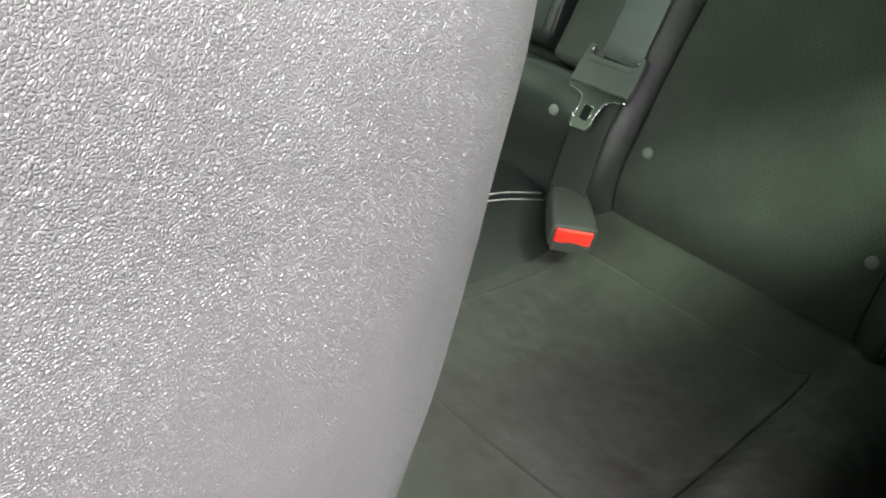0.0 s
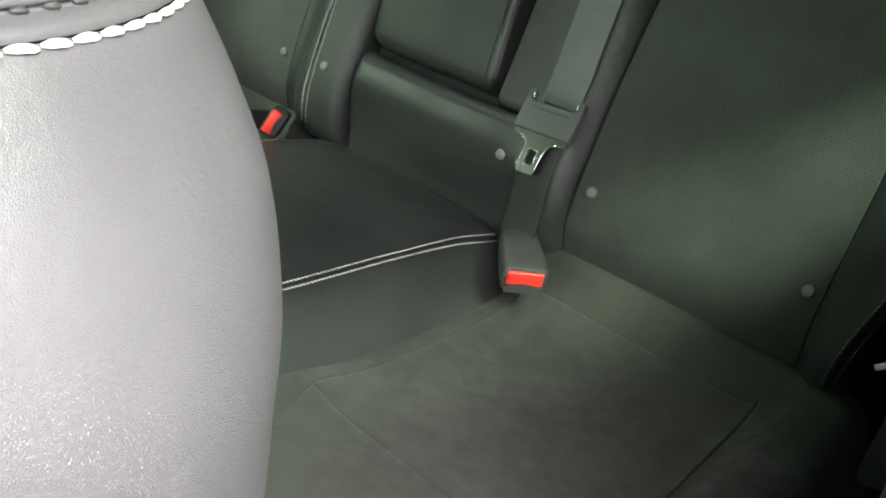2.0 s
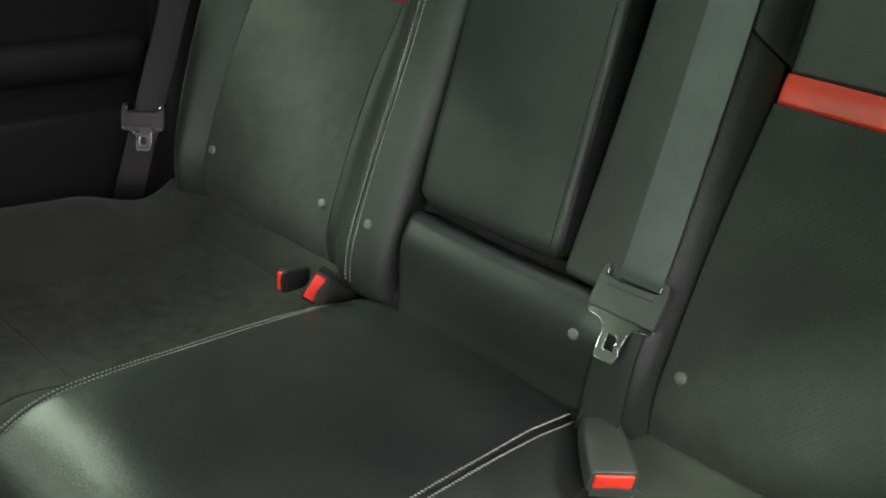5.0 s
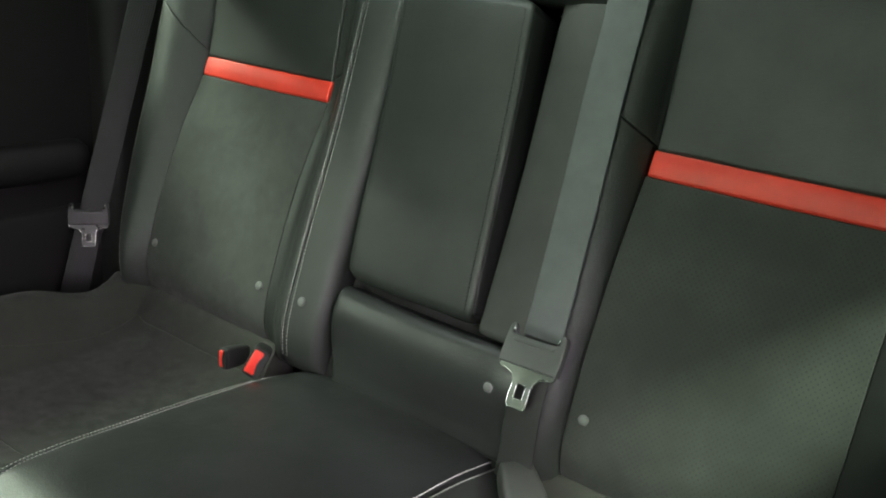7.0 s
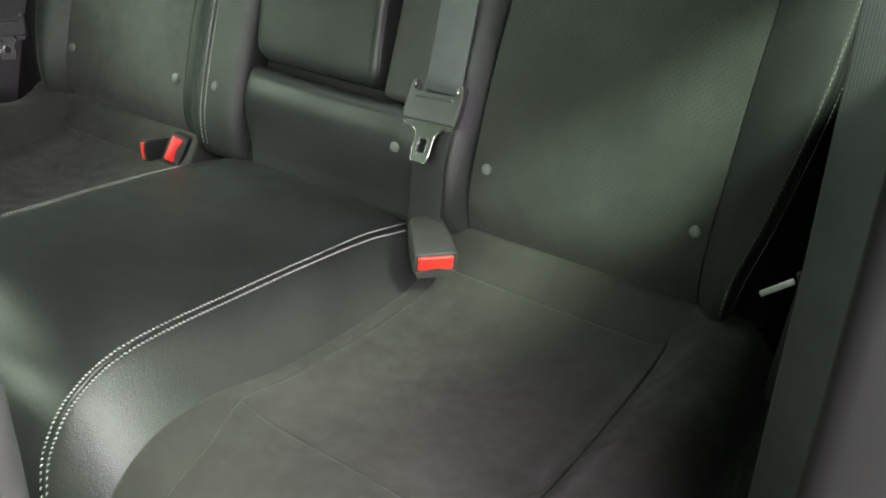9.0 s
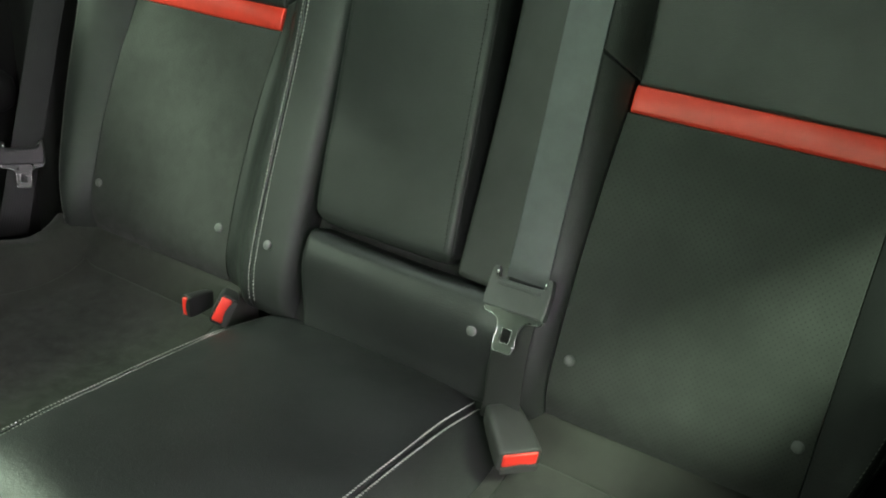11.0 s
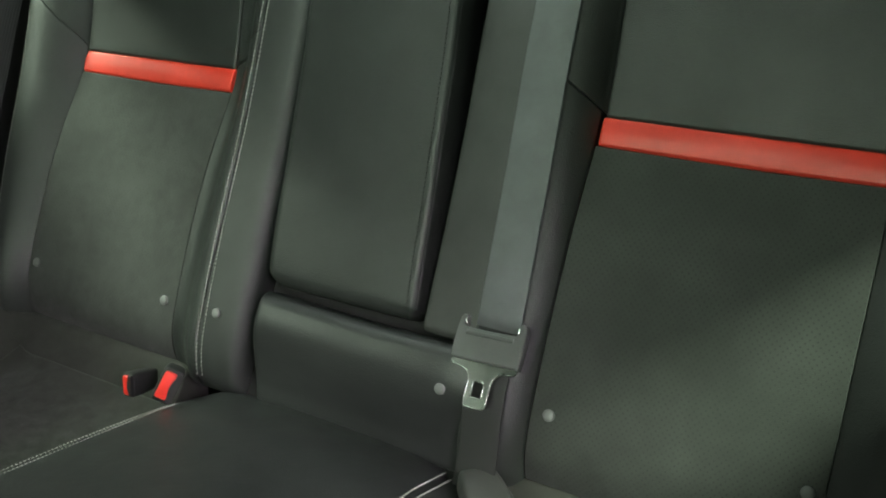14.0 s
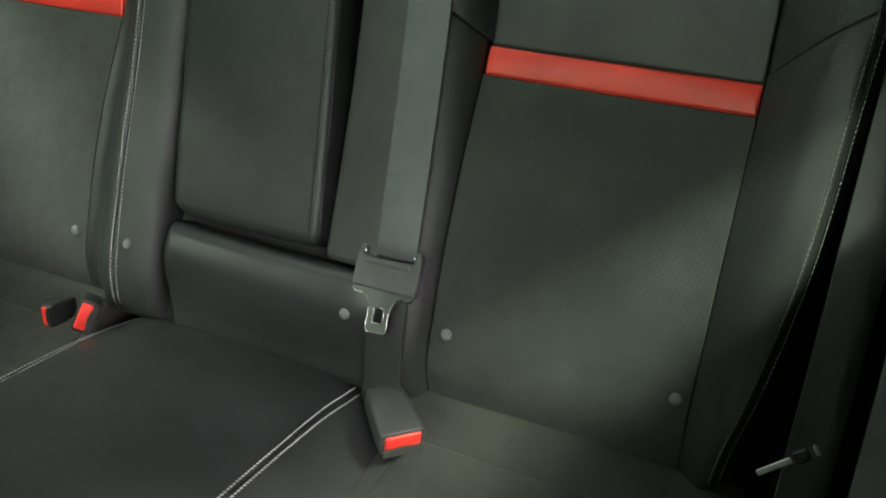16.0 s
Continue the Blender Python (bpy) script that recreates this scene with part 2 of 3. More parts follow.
def pad(name, fn, lu, lv, mat, parent, r=(0.006,) * 4, n=(16, 16), thick=0.02, inward=BACK_IN, rough=0.0006, rough_scale=14.0, label=""):
    """An upholstered piece: fn(a, b) gives the surface; its four edges (a=0, a=1, b=0, b=1) roll inward by the radii r."""
    us, vs = steps(lu, r[0], r[1], n[0]), steps(lv, r[2], r[3], n[1])
    verts, faces = [], []
    for b in vs:
        for a in us:
            p = np.array(fn(a, b), float)
            drop = (rolled(a * lu, r[0]) + rolled((1 - a) * lu, r[1]) + rolled(b * lv, r[2]) + rolled((1 - b) * lv, r[3]))
            drop = min(drop, max(r) * 1.3)
            wob = rough * noise.noise(Vector(p) * rough_scale) if rough else 0.0
            verts.append(p + inward * (drop + wob))
    w, h = len(us), len(vs)
    for j in range(h - 1):
        for i in range(w - 1):
            faces.append((j * w + i, j * w + i + 1, (j + 1) * w + i + 1, (j + 1) * w + i))
    ring = [i for i in range(w)] + [j * w + w - 1 for j in range(1, h)] + [(h - 1) * w + i for i in range(w - 2, -1, -1)] + [j * w for j in range(h - 2, 0, -1)]
    base = len(verts)
    for k in ring:
        verts.append(verts[k] + inward * thick)
    m = len(ring)
    for k in range(m):
        faces.append((ring[k], ring[(k + 1) % m], base + (k + 1) % m, base + k))
    faces.append(tuple(base + k for k in range(m)))
    ob = put(name, verts, faces, mat, None, label)
    return under(parent, ob)


def rod(points, normals, half_w, half_h, sides=6):
    """Vertices and faces of a bar with an oval section along points."""
    verts, faces = [], []
    count = len(points)
    for k in range(count):
        ahead = points[min(k + 1, count - 1)] - points[max(k - 1, 0)]
        ahead = ahead / (np.linalg.norm(ahead) + 1e-9)
        up = np.array(normals[k], float)
        up = up - ahead * (up @ ahead)
        up /= np.linalg.norm(up) + 1e-9
        side = np.cross(ahead, up)
        for s in range(sides):
            q = 2 * math.pi * s / sides
            verts.append(points[k] + side * (half_w * math.cos(q)) + up * (half_h * math.sin(q)))
    for k in range(count - 1):
        for s in range(sides):
            faces.append((k * sides + s, k * sides + (s + 1) % sides, (k + 1) * sides + (s + 1) % sides, (k + 1) * sides + s))
    faces.append(tuple(range(sides - 1, -1, -1)))
    faces.append(tuple((count - 1) * sides + s for s in range(sides)))
    return verts, faces


def tube(name, points, normals, half_w, half_h, mat, parent, sides=8, label=""):
    v, f = rod([np.array(p, float) for p in points], normals, half_w, half_h, sides)
    return under(parent, put(name, v, f, mat, None, label))


def stitches(name, fn, normal, length, mat, parent, pitch=0.0050, size=0.00075, label="", slant=0.5, gap=0.13):
    """A row of single stitches along fn(q), q from 0 to 1."""
    rng = random.Random(name + str(round(length, 3)))
    verts, faces = [], []
    count = max(3, int(length / pitch))
    nrm = np.array(normal, float)
    for k in range(count):
        a, b = np.array(fn((k + gap) / count)), np.array(fn((k + 1 - gap) / count))
        ahead = (b - a) / (np.linalg.norm(b - a) + 1e-9)
        side = np.cross(ahead, nrm)
        side /= np.linalg.norm(side) + 1e-9
        skew = side * size * slant * rng.uniform(0.5, 1.4)
        mid = (a + b) / 2 + nrm * size * 0.7
        pts = [a - skew, mix(a, mid, 0.5) - skew * 0.5, mid, mix(mid, b, 0.5) + skew * 0.5, b + skew]
        base = len(verts)
        v, f = rod(pts, [nrm] * 5, size, size * 0.8, 5)
        for i, p in enumerate(v):
            if i < 5:
                p = mix(p, pts[0], 0.5)
            elif i >= 20:
                p = mix(p, pts[4], 0.5)
            verts.append(p)
        faces += [tuple(base + i for i in q) for q in f]
    return under(parent, put(name, verts, faces, mat, None, label))


def stud(name, centre, normal, radius, mat, parent):
    """A flat-domed button."""
    nrm = np.array(normal, float)
    side = np.cross(nrm, (0.3, 0.2, 1.0))
    side /= np.linalg.norm(side)
    other = np.cross(nrm, side)
    verts, faces = [], []
    rings = ((1.0, -0.5), (1.0, 0.15), (0.9, 0.32), (0.65, 0.44), (0.3, 0.50))
    for f, h in rings:
        for k in range(16):
            q = 2 * math.pi * k / 16
            verts.append(np.array(centre) + (side * math.cos(q) + other * math.sin(q)) * radius * f + nrm * radius * h)
    for j in range(len(rings) - 1):
        for k in range(16):
            faces.append((j * 16 + k, j * 16 + (k + 1) % 16, (j + 1) * 16 + (k + 1) % 16, (j + 1) * 16 + k))
    faces.append(tuple(range((len(rings) - 1) * 16, len(rings) * 16)))
    faces.append(tuple(range(15, -1, -1)))
    return under(parent, put(name, verts, faces, mat))


def block(name, m, size, mat, parent, bevel=0.003, taper=(1.0, 1.0), segments=3, label=""):
    """A box of that size at pose m, its top scaled by taper, with rounded edges."""
    bm = bmesh.new()
    bmesh.ops.create_cube(bm, size=1.0)
    for v in bm.verts:
        k = taper if v.co.z > 0 else (1, 1)
        v.co = Vector((v.co.x * size[0] * k[0], v.co.y * size[1] * k[1], v.co.z * size[2]))
    if bevel:
        bmesh.ops.bevel(bm, geom=list(bm.edges), offset=bevel, segments=segments, affect="EDGES", profile=0.5)
    bm.transform(m)
    me = bpy.data.meshes.new(name)
    bm.to_mesh(me)
    bm.free()
    me.materials.append(mat)
    me.polygons.foreach_set("use_smooth", [bevel > 0] * len(me.polygons))
    ob = new(name, me)
    if label:
        ob["label"] = label
    return under(parent, ob) if parent else ob


def slab(name, lo, hi, mat, label="", category="", kind="structure"):
    c, s = [(a + b) / 2 for a, b in zip(lo, hi)], [b - a for a, b in zip(lo, hi)]
    ob = block(name, pose(*c), s, mat, None, 0.0)
    return tagged(ob, label, category, "", kind)


# ---- setting: the car's shell and the garage round it ----
slab("floor", (-0.82, -2.2, -0.06), (0.74, 0.75, 0.0), CARPET, "dark carpeted car floor", "car floor")
slab("ceiling", (-0.83, -1.65, 1.27), (0.81, 0.42, 1.31), HEADLINER, "pale cloth headliner of the car roof", "headliner")
slab("ground", (-5, -5, -0.46), (5, 5, -0.40), CONCRETE, "painted concrete garage floor", "garage floor")
slab("wall_front", (-5, -5.1, -0.4), (5, -5, 2.8), CONCRETE, "painted concrete garage wall", "wall")
slab("wall_rear", (-5, 5, -0.4), (5, 5.1, 2.8), CONCRETE, "painted concrete garage wall", "wall")
slab("wall_left", (-5.1, -5, -0.4), (-5, 5, 2.8), CONCRETE, "painted concrete garage wall", "wall")
slab("wall_right", (5, -5, -0.4), (5.1, 5, 2.8), CONCRETE, "painted concrete garage wall", "wall")
slab("garage_ceiling", (-5, -5, 2.8), (5, 5, 2.9), CONCRETE, "painted concrete garage ceiling", "ceiling")
slab("rear_bulkhead", (-0.87, 0.34, 0.0), (0.75, 0.40, 1.0), GAP_BLACK, "black panel behind the rear seat", "panel")
slab("parcel_shelf", (-0.77, 0.30, 1.0), (0.75, 0.95, 1.02), TRIM, "dark parcel shelf behind the rear seat", "parcel shelf")
slab("wall_dash", (-0.82, -2.26, -0.06), (0.74, -2.2, 0.955), TRIM, "dark bulkhead below the windscreen", "bulkhead")

# side walls with window openings between belt line and roof rail
left_door = empty("door_1", (-0.80, -0.4, 0.0), "dark plastic rear door trim with an armrest ledge", "car door", kind="structure")
block("lower_panel", pose(-0.85, -0.45, 0.24), (0.06, 1.15, 0.46), TRIM, left_door, 0.012)
block("armrest_ledge", pose(-0.84, -0.42, 0.56), (0.08, 0.95, 0.075), TRIM, left_door, 0.03)
block("upper_panel", pose(-0.86, -0.45, 0.675), (0.05, 1.15, 0.45), TRIM, left_door, 0.02)
block("quarter_trim", pose(-0.82, 0.25, 0.63), (0.10, 0.36, 1.24), TRIM, left_door, 0.03)
# rails out of view, made deep to cut the lamps' light on the seats
block("window_light_stop", pose(-0.79, -1.04, 1.18), (0.06, 1.02, 0.18), TRIM, left_door, 0.02)
block("rear_window_light_stop", pose(-0.79, -0.09, 1.16), (0.06, 0.88, 0.22), TRIM, left_door, 0.02)
block("front_door_panel", pose(-0.86, -1.6, 0.40), (0.05, 1.15, 0.80), TRIM, left_door, 0.02)
right_door = empty("door_2", (0.78, -0.2, 0.0), "dark plastic rear door trim", "car door", kind="structure")
block("lower_panel", pose(0.80, -0.16, 0.40), (0.06, 0.70, 0.80), TRIM, right_door, 0.015)
# unseen rail, its lower edge set by where lamp_right should end
block("window_light_stop", pose(0.76, -0.1, 1.10), (0.06, 0.9, 0.32), TRIM, right_door, 0.02)
# added bar that keeps lamp_right off the upper outer bolster
block("bolster_light_stop", pose(0.79, 0.03, 0.83), (0.03, 0.11, 0.24), TRIM, right_door, 0.01)
block("quarter_trim", pose(0.79, 0.24, 0.63), (0.08, 0.40, 1.24), TRIM, right_door, 0.03)
# unseen rail, also sized to limit lamp_right
block("roof_light_stop", pose(0.77, -1.10, 1.18), (0.06, 1.10, 0.19), TRIM, right_door, 0.02)

# ---- rear seat: backrests ----
BOLSTER = knots((-0.11, -0.02), (-0.075, 0.006), (-0.04, 0.020), (0.0, 0.026), (0.07, 0.030), (0.23, 0.037), (0.30, 0.043), (0.48, 0.063), (0.56, 0.062), (0.68, 0.045))
INSERT = knots((-0.11, -0.075), (-0.075, -0.030), (-0.04, -0.008), (0.0, 0.0), (0.10, 0.008), (0.20, 0.008), (0.29, 0.0), (0.33, 0.001), (0.42, 0.020), (0.54, 0.044), (0.60, 0.05), (0.68, 0.04))
OUTER = knots((-0.11, 0.600), (-0.07, 0.601), (-0.04, 0.605), (0.03, 0.621), (0.16, 0.640), (0.30, 0.648), (0.42, 0.652), (0.68, 0.638))
XI, XO, XG = 0.263, 0.560, 0.128
S_LOW, S_TOP = -0.095, 0.66
RED_LO, RED_HI = 0.297, 0.329


def dish(x, s):
    """Depth of the insert: a little hollow between its side seams."""
    q = (x - XI) / (XO - XI)
    return INSERT(s) - 0.010 * math.sin(math.pi * q) * ease((s + 0.05) / 0.2) * ease((0.36 - s) / 0.1)


def backrest(side, name, label):
    ob = empty(name, (side * 0.41, 0.02, 0.385), label, "seat back", "rear seat backs")

    def at(x, s, d):
        return on_back(side * x, s, d)

    def lower(a, b):
        s, x = mix(S_LOW, RED_LO, b), mix(XI, XO, a)
        return at(x, s, dish(x, s))
    insert = pad("insert_lower", lower, XO - XI, RED_LO - S_LOW, PERFORATED, ob, (0.0012, 0.0012, 0.012, 0.004), (22, 26), label="perforated dark suede insert")

    def band(a, b):
        s, x = mix(RED_LO, RED_HI, b), mix(XI + 0.002, XO - 0.001, a)
        return at(x, s, dish(x, s) + 0.0025 * math.sin(math.pi * b))
    pad("red_band", band, XO - XI, RED_HI - RED_LO, RED, ob, (0.003, 0.003, 0.003, 0.003), (24, 6), rough=0.0004, label="bright red leather band")

    def upper(a, b):
        s, x = mix(RED_HI, 0.538, b), mix(XI + 0.004, XO, a)
        return at(x, s, dish(x, s))
    pad("insert_upper", upper, XO - XI, 0.538 - RED_HI, LEATHER, ob, (0.004, 0.004, 0.004, 0.012), (20, 14), label="plain black leather upper insert")

    def head(a, b):
        s, x = mix(0.540, S_TOP + 0.02, b), mix(XI + 0.004, XO, a)
        return at(x, s, dish(x, s) + 0.010 * math.sin(math.pi * min(1, b * 1.4)))
    pad("head_pad", head, XO - XI, 0.14, LEATHER, ob, (0.006, 0.006, 0.016, 0.03), (18, 10), label="raised black leather head pad")

    # outer bolster, split by a slanting seam
    def outer_d(x, s, a):
        return mix(INSERT(s), BOLSTER(s), math.sin(math.pi / 2 * min(1.0, a * 1.35)))

    def outer_low(a, b):
        s = mix(S_LOW, mix(0.336, 0.404, a), b)
        x = mix(XO + 0.001, OUTER(s), a)
        return at(x, s, outer_d(x, s, a))
    bolster = pad("outer_bolster", outer_low, 0.09, 0.46, LEATHER, ob, (0.0012, 0.010, 0.012, 0.003), (12, 26))

    def outer_high(a, b):
        s = mix(mix(0.336, 0.404, a), S_TOP, b)
        x = mix(XO + 0.001, OUTER(s), a)
        return at(x, s, outer_d(x, s, a))
    pad("outer_bolster_top", outer_high, 0.09, 0.29, LEATHER, ob, (0.005, 0.010, 0.003, 0.03), (12, 16))

    def flank(a, b):
        s = mix(S_LOW, S_TOP, b)
        d = BOLSTER(s) - 0.008
        return at(OUTER(s) + 0.001 + 0.012 * math.sin(a * math.pi / 2), s, d - a * 0.13)
    pad("side_panel", flank, 0.13, 0.75, LEATHER, ob, (0.004, 0.004, 0.01, 0.02), (8, 24), thick=0.01, inward=np.array((-side, 0.0, 0.0)))
    for off, deep, nm in ((-0.0055, 0.0, "outer_stitching"), (0.0035, -0.0125, "outer_stitching")):
        stitches(nm, lambda q: at(OUTER(mix(-0.075, 0.62, q)) + off, mix(-0.075, 0.62, q), BOLSTER(mix(-0.075, 0.62, q)) - (0.0004 if deep == 0 else 0.014)), -BACK_IN, 0.70, GREY_THREAD, bolster, 0.0055, 0.0006, "pale twin stitching")

    # inner bolster with the crown seam
    def inner_d(x, s):
        if x > 0.195 and side > 0:
            return mix(INSERT(s), BOLSTER(s), max(0.0, 1 - min(1.0, (x - 0.195) / (XI - 0.195)) ** 3.2) ** 0.75)
        if x > 0.195:
            return mix(BOLSTER(s), INSERT(s), math.sin(math.pi / 2 * ease((x - 0.195) / (XI - 0.195)) ** 1.3))
        return BOLSTER(s) - 0.012 * ((0.195 - x) / 0.067) ** 2
    crown = 0.193

    def inner_low(a, b):
        x = mix(XI - 0.001, crown, a)
        s = mix(S_LOW, mix(0.334, 0.372, a), b)
        return at(x, s, inner_d(x, s))

    def inner_high(a, b):
        x = mix(XI + 0.003, crown, a)
        s = mix(mix(0.334, 0.372, a), S_TOP, b)
        return at(x, s, inner_d(x, s))
    inner = pad("inner_bolster", inner_low, 0.07, 0.45, LEATHER, ob, (0.0012, 0.003, 0.012, 0.003), (10, 24))
    pad("inner_bolster_top", inner_high, 0.07, 0.3, LEATHER, ob, (0.005, 0.003, 0.003, 0.03), (10, 14))
    low = S_LOW if side < 0 else 0.052

    def inner_edge(a, b):
        x = mix(crown - 0.001, XG - (0.0 if side < 0 else mix(0.013, 0.019, b)), a)
        s = mix(low, S_TOP if side < 0 else 0.4755, b)
        return at(x, s, inner_d(x, s))
    pad("inner_edge", inner_edge, 0.065, 0.6, LEATHER if side < 0 else VINYL, ob, (0.003, 0.016 if side < 0 else 0.006, 0.014, 0.03 if side < 0 else 0.004), (10, 22), thick=0.05)
    if side < 0:
        for off in (-0.0045, 0.0045):
            stitches("crown_stitching", lambda q: at(crown - 0.006 * ease((0.15 - mix(-0.08, 0.64, q)) / 0.2) + off, mix(-0.08, 0.64, q), BOLSTER(mix(-0.08, 0.64, q)) + 0.0002), -BACK_IN, 0.72, THREAD, inner, 0.0055, 0.00062, "pale twin stitching")
    for x in (0.283, 0.545):
        stud("stud", at(x, 0.0, dish(x, 0.0) + 0.0005), -BACK_IN, 0.0067, STUD, insert)
    if side < 0:
        stud("stud", at(0.169, 0.006, inner_d(0.169, 0.006)), -BACK_IN, 0.0067, STUD, ob)
    return ob


backrest(-1, "rear_seat_back", "black leather rear backrest with suede insert, red band and crown stitching")
backrest(1, "rear_seat_back", "black leather rear backrest with red band, beside a seat belt")

# ---- rear seat: middle section ----
middle = empty("middle_seat_back", (0.05, 0.0, 0.385), "black leather centre backrest section round a folded armrest", "seat back")


def low_panel(a, b):
    x, s = mix(-0.108, 0.238, a), mix(S_LOW, 0.050 - 0.004 * math.sin(math.pi * a), b)
    d = mix(-0.014, 0.029, ease(b * 1.25)) + 0.004 * math.sin(math.pi * b)
    if x > 0.17:
        d -= 0.012 * ease((x - 0.17) / 0.06)
    return on_back(x, s, d)


pad("lower_panel", low_panel, 0.34, 0.145, GLOSSY, middle, (0.010, 0.006, 0.012, 0.017), (22, 16), thick=0.04)
stud("stud", on_back(0.164, -0.003, 0.0275), -BACK_IN, 0.0067, STUD, middle)


def top_pad(a, b):
    x, s = mix(-0.122, 0.188, a), mix(0.473, S_TOP, b)
    d = 0.062 + 0.026 * math.sin(math.pi * min(1.0, 0.06 + b * 0.8)) - 0.006 * ease((x - 0.08) / 0.1)
    return on_back(x, s, d)


pad("top_pad", top_pad, 0.31, 0.17, POLISHED, middle, (0.012, 0.006, 0.016, 0.03), (20, 16), thick=0.05, rough=0.0022, rough_scale=22.0, label="smooth glossy black leather top pad")
# flat dark sheet in place of the shade round the armrest
block("gap_shade_sheet", pose(0, 0, 0) @ Matrix.Translation(on_back(0.04, 0.27, -0.035)) @ pose(0, 0, 0, -22, 0, 0), (0.36, 0.02, 0.78), GAP_BLACK, middle, 0.0, label="near-black sheet for the shade in the gap behind the armrest")

armrest = empty("folding_armrest", on_back(0, 0.055, 0.0), "folded black leather centre armrest with stitched edge", "armrest")
ARM = knots((0.05, 0.012), (0.08, 0.026), (0.2, 0.040), (0.35, 0.058), (0.48, 0.076))


def arm_corner(s, r=0.024):
    """How far the armrest's edge draws in towards its rounded ends."""
    near = max(0.0, r - min(s - 0.058, 0.469 - s))
    return r - math.sqrt(max(0.0, r * r - near * near))


def arm_face(a, b):
    s = mix(0.060, 0.467, b)
    inset = arm_corner(s)
    x = mix(mix(-0.111, -0.122, b) + inset, mix(0.1085, 0.0905, b) - inset, a)
    fold = -0.0022 * math.exp(-((s - 0.185) / 0.012) ** 2) * math.sin(math.pi * a)
    return on_back(x, s, ARM(s) + 0.004 * math.sin(math.pi * a) + fold)


arm_cover = pad("cover", arm_face, 0.216, 0.42, LEATHER, armrest, (0.013, 0.0065, 0.014, 0.014), (26, 48), thick=0.06, rough=0.0012, rough_scale=18.0)


def arm_side(a, b):
    s = mix(0.066, 0.462, b)
    return on_back(mix(0.1095, 0.0915, b) - arm_corner(s) + 0.006 * math.sin(math.pi * (0.15 + 0.6 * a)) - 0.003, s, ARM(s) - 0.0035 - 0.06 * a)


pad("side_cover", arm_side, 0.06, 0.41, GLOSSY, armrest, (0.004, 0.004, 0.012, 0.012), (10, 30), thick=0.01, inward=np.array((-1.0, 0.0, 0.0)))
stitches("edge_stitching", lambda q: on_back(mix(0.0975, 0.0800, q) - arm_corner(mix(0.072, 0.454, q)), mix(0.072, 0.454, q), ARM(mix(0.072, 0.454, q)) + 0.0014), -BACK_IN, 0.40, DARK_THREAD, arm_cover, 0.0058, 0.00085, "black edge stitching")
stitches("edge_stitching", lambda q: on_back(-mix(0.1050, 0.1160, q) + arm_corner(mix(0.072, 0.454, q)), mix(0.072, 0.454, q), ARM(mix(0.072, 0.454, q)) - 0.0030), -BACK_IN, 0.40, DARK_THREAD, arm_cover, 0.0056, 0.0006, "black edge stitching")

# ---- rear seat: cushions ----
HUMP = knots((0.03, 0.350), (-0.01, 0.368), (-0.04, 0.375), (-0.10, 0.387), (-0.20, 0.397), (-0.30, 0.403), (-0.40, 0.408), (-0.455, 0.405), (-0.495, 0.390), (-0.525, 0.362), (-0.545, 0.31), (-0.555, 0.20))
LOW = knots((0.05, 0.366), (0.028, 0.382), (0.010, 0.392), (-0.008, 0.387), (-0.036, 0.347), (-0.10, 0.329), (-0.20, 0.327), (-0.30, 0.333), (-0.40, 0.343), (-0.45, 0.342), (-0.495, 0.322), (-0.525, 0.285), (-0.545, 0.23), (-0.555, 0.16))
Y_BACK, Y_FRONT = 0.03, -0.553
HALF, FOOT = 0.176, 0.236


centre = empty("middle_cushion", (0.0, -0.25, 0.12), "raised black leather middle seat cushion with pale twin stitching", "seat cushion")


def run(b):
    """Depth along the seat, slower where the front edge turns down."""
    return mix(Y_BACK, -0.46, b / 0.72) if b < 0.72 else mix(-0.46, Y_FRONT, math.sin(math.pi / 2 * (b - 0.72) / 0.28))


def hump_top(a, b):
    x, y = mix(-HALF, HALF, a), run(b)
    return np.array((x, y, HUMP(y) + 0.007 * (1 - (x / HALF) ** 2) + 0.014 * ease((y + 0.20) / 0.17) * (1 - (x / HALF) ** 12)))


hump_cover = pad("top_cover", hump_top, 2 * HALF, 0.72, GLOSSY, centre, (0.004, 0.004, 0.004, 0.004), (26, 40), thick=0.16, inward=DOWN, rough=0.0024, rough_scale=9.0)
for sg in (-1, 1):
    def hump_side(a, b):
        y = run(b)
        zt = HUMP(y) - 0.001
        zl = min(LOW(min(y, -0.06)) - 0.012, zt - 0.012)
        q = a * math.pi / 2
        return np.array((sg * (HALF + 0.002 + (FOOT - HALF) * (1 - math.cos(q)) * 0.45 + (FOOT - HALF) * a * 0.55), y, zt - (zt - zl) * (0.25 * a + 0.75 * (1 - math.cos(q)))))
    pad("side_cover", hump_side, 0.09, 0.72, LEATHER, centre, (0.004, 0.004, 0.004, 0.004), (12, 40), thick=0.12, inward=DOWN, rough=0.0012)
    for off, dz in ((-0.0044, 0.0008), (0.0046, -0.0006)):
        def row(q):
            b = q * 0.95 + 0.045
            if off < 0:
                return hump_top(0.5 + sg * 0.5 * (HALF + off) / HALF, b) + np.array((0, 0, dz))
            return np.array((sg * (HALF + off), run(b), HUMP(run(b)) + dz))
        stitches("twin_stitching", row, (0, -0.25, 0.97), 0.72, THREAD, hump_cover, 0.0054, 0.00088 if sg > 0 else 0.0006, "pale twin stitching", 1.3 if sg > 0 else 0.5, 0.22)


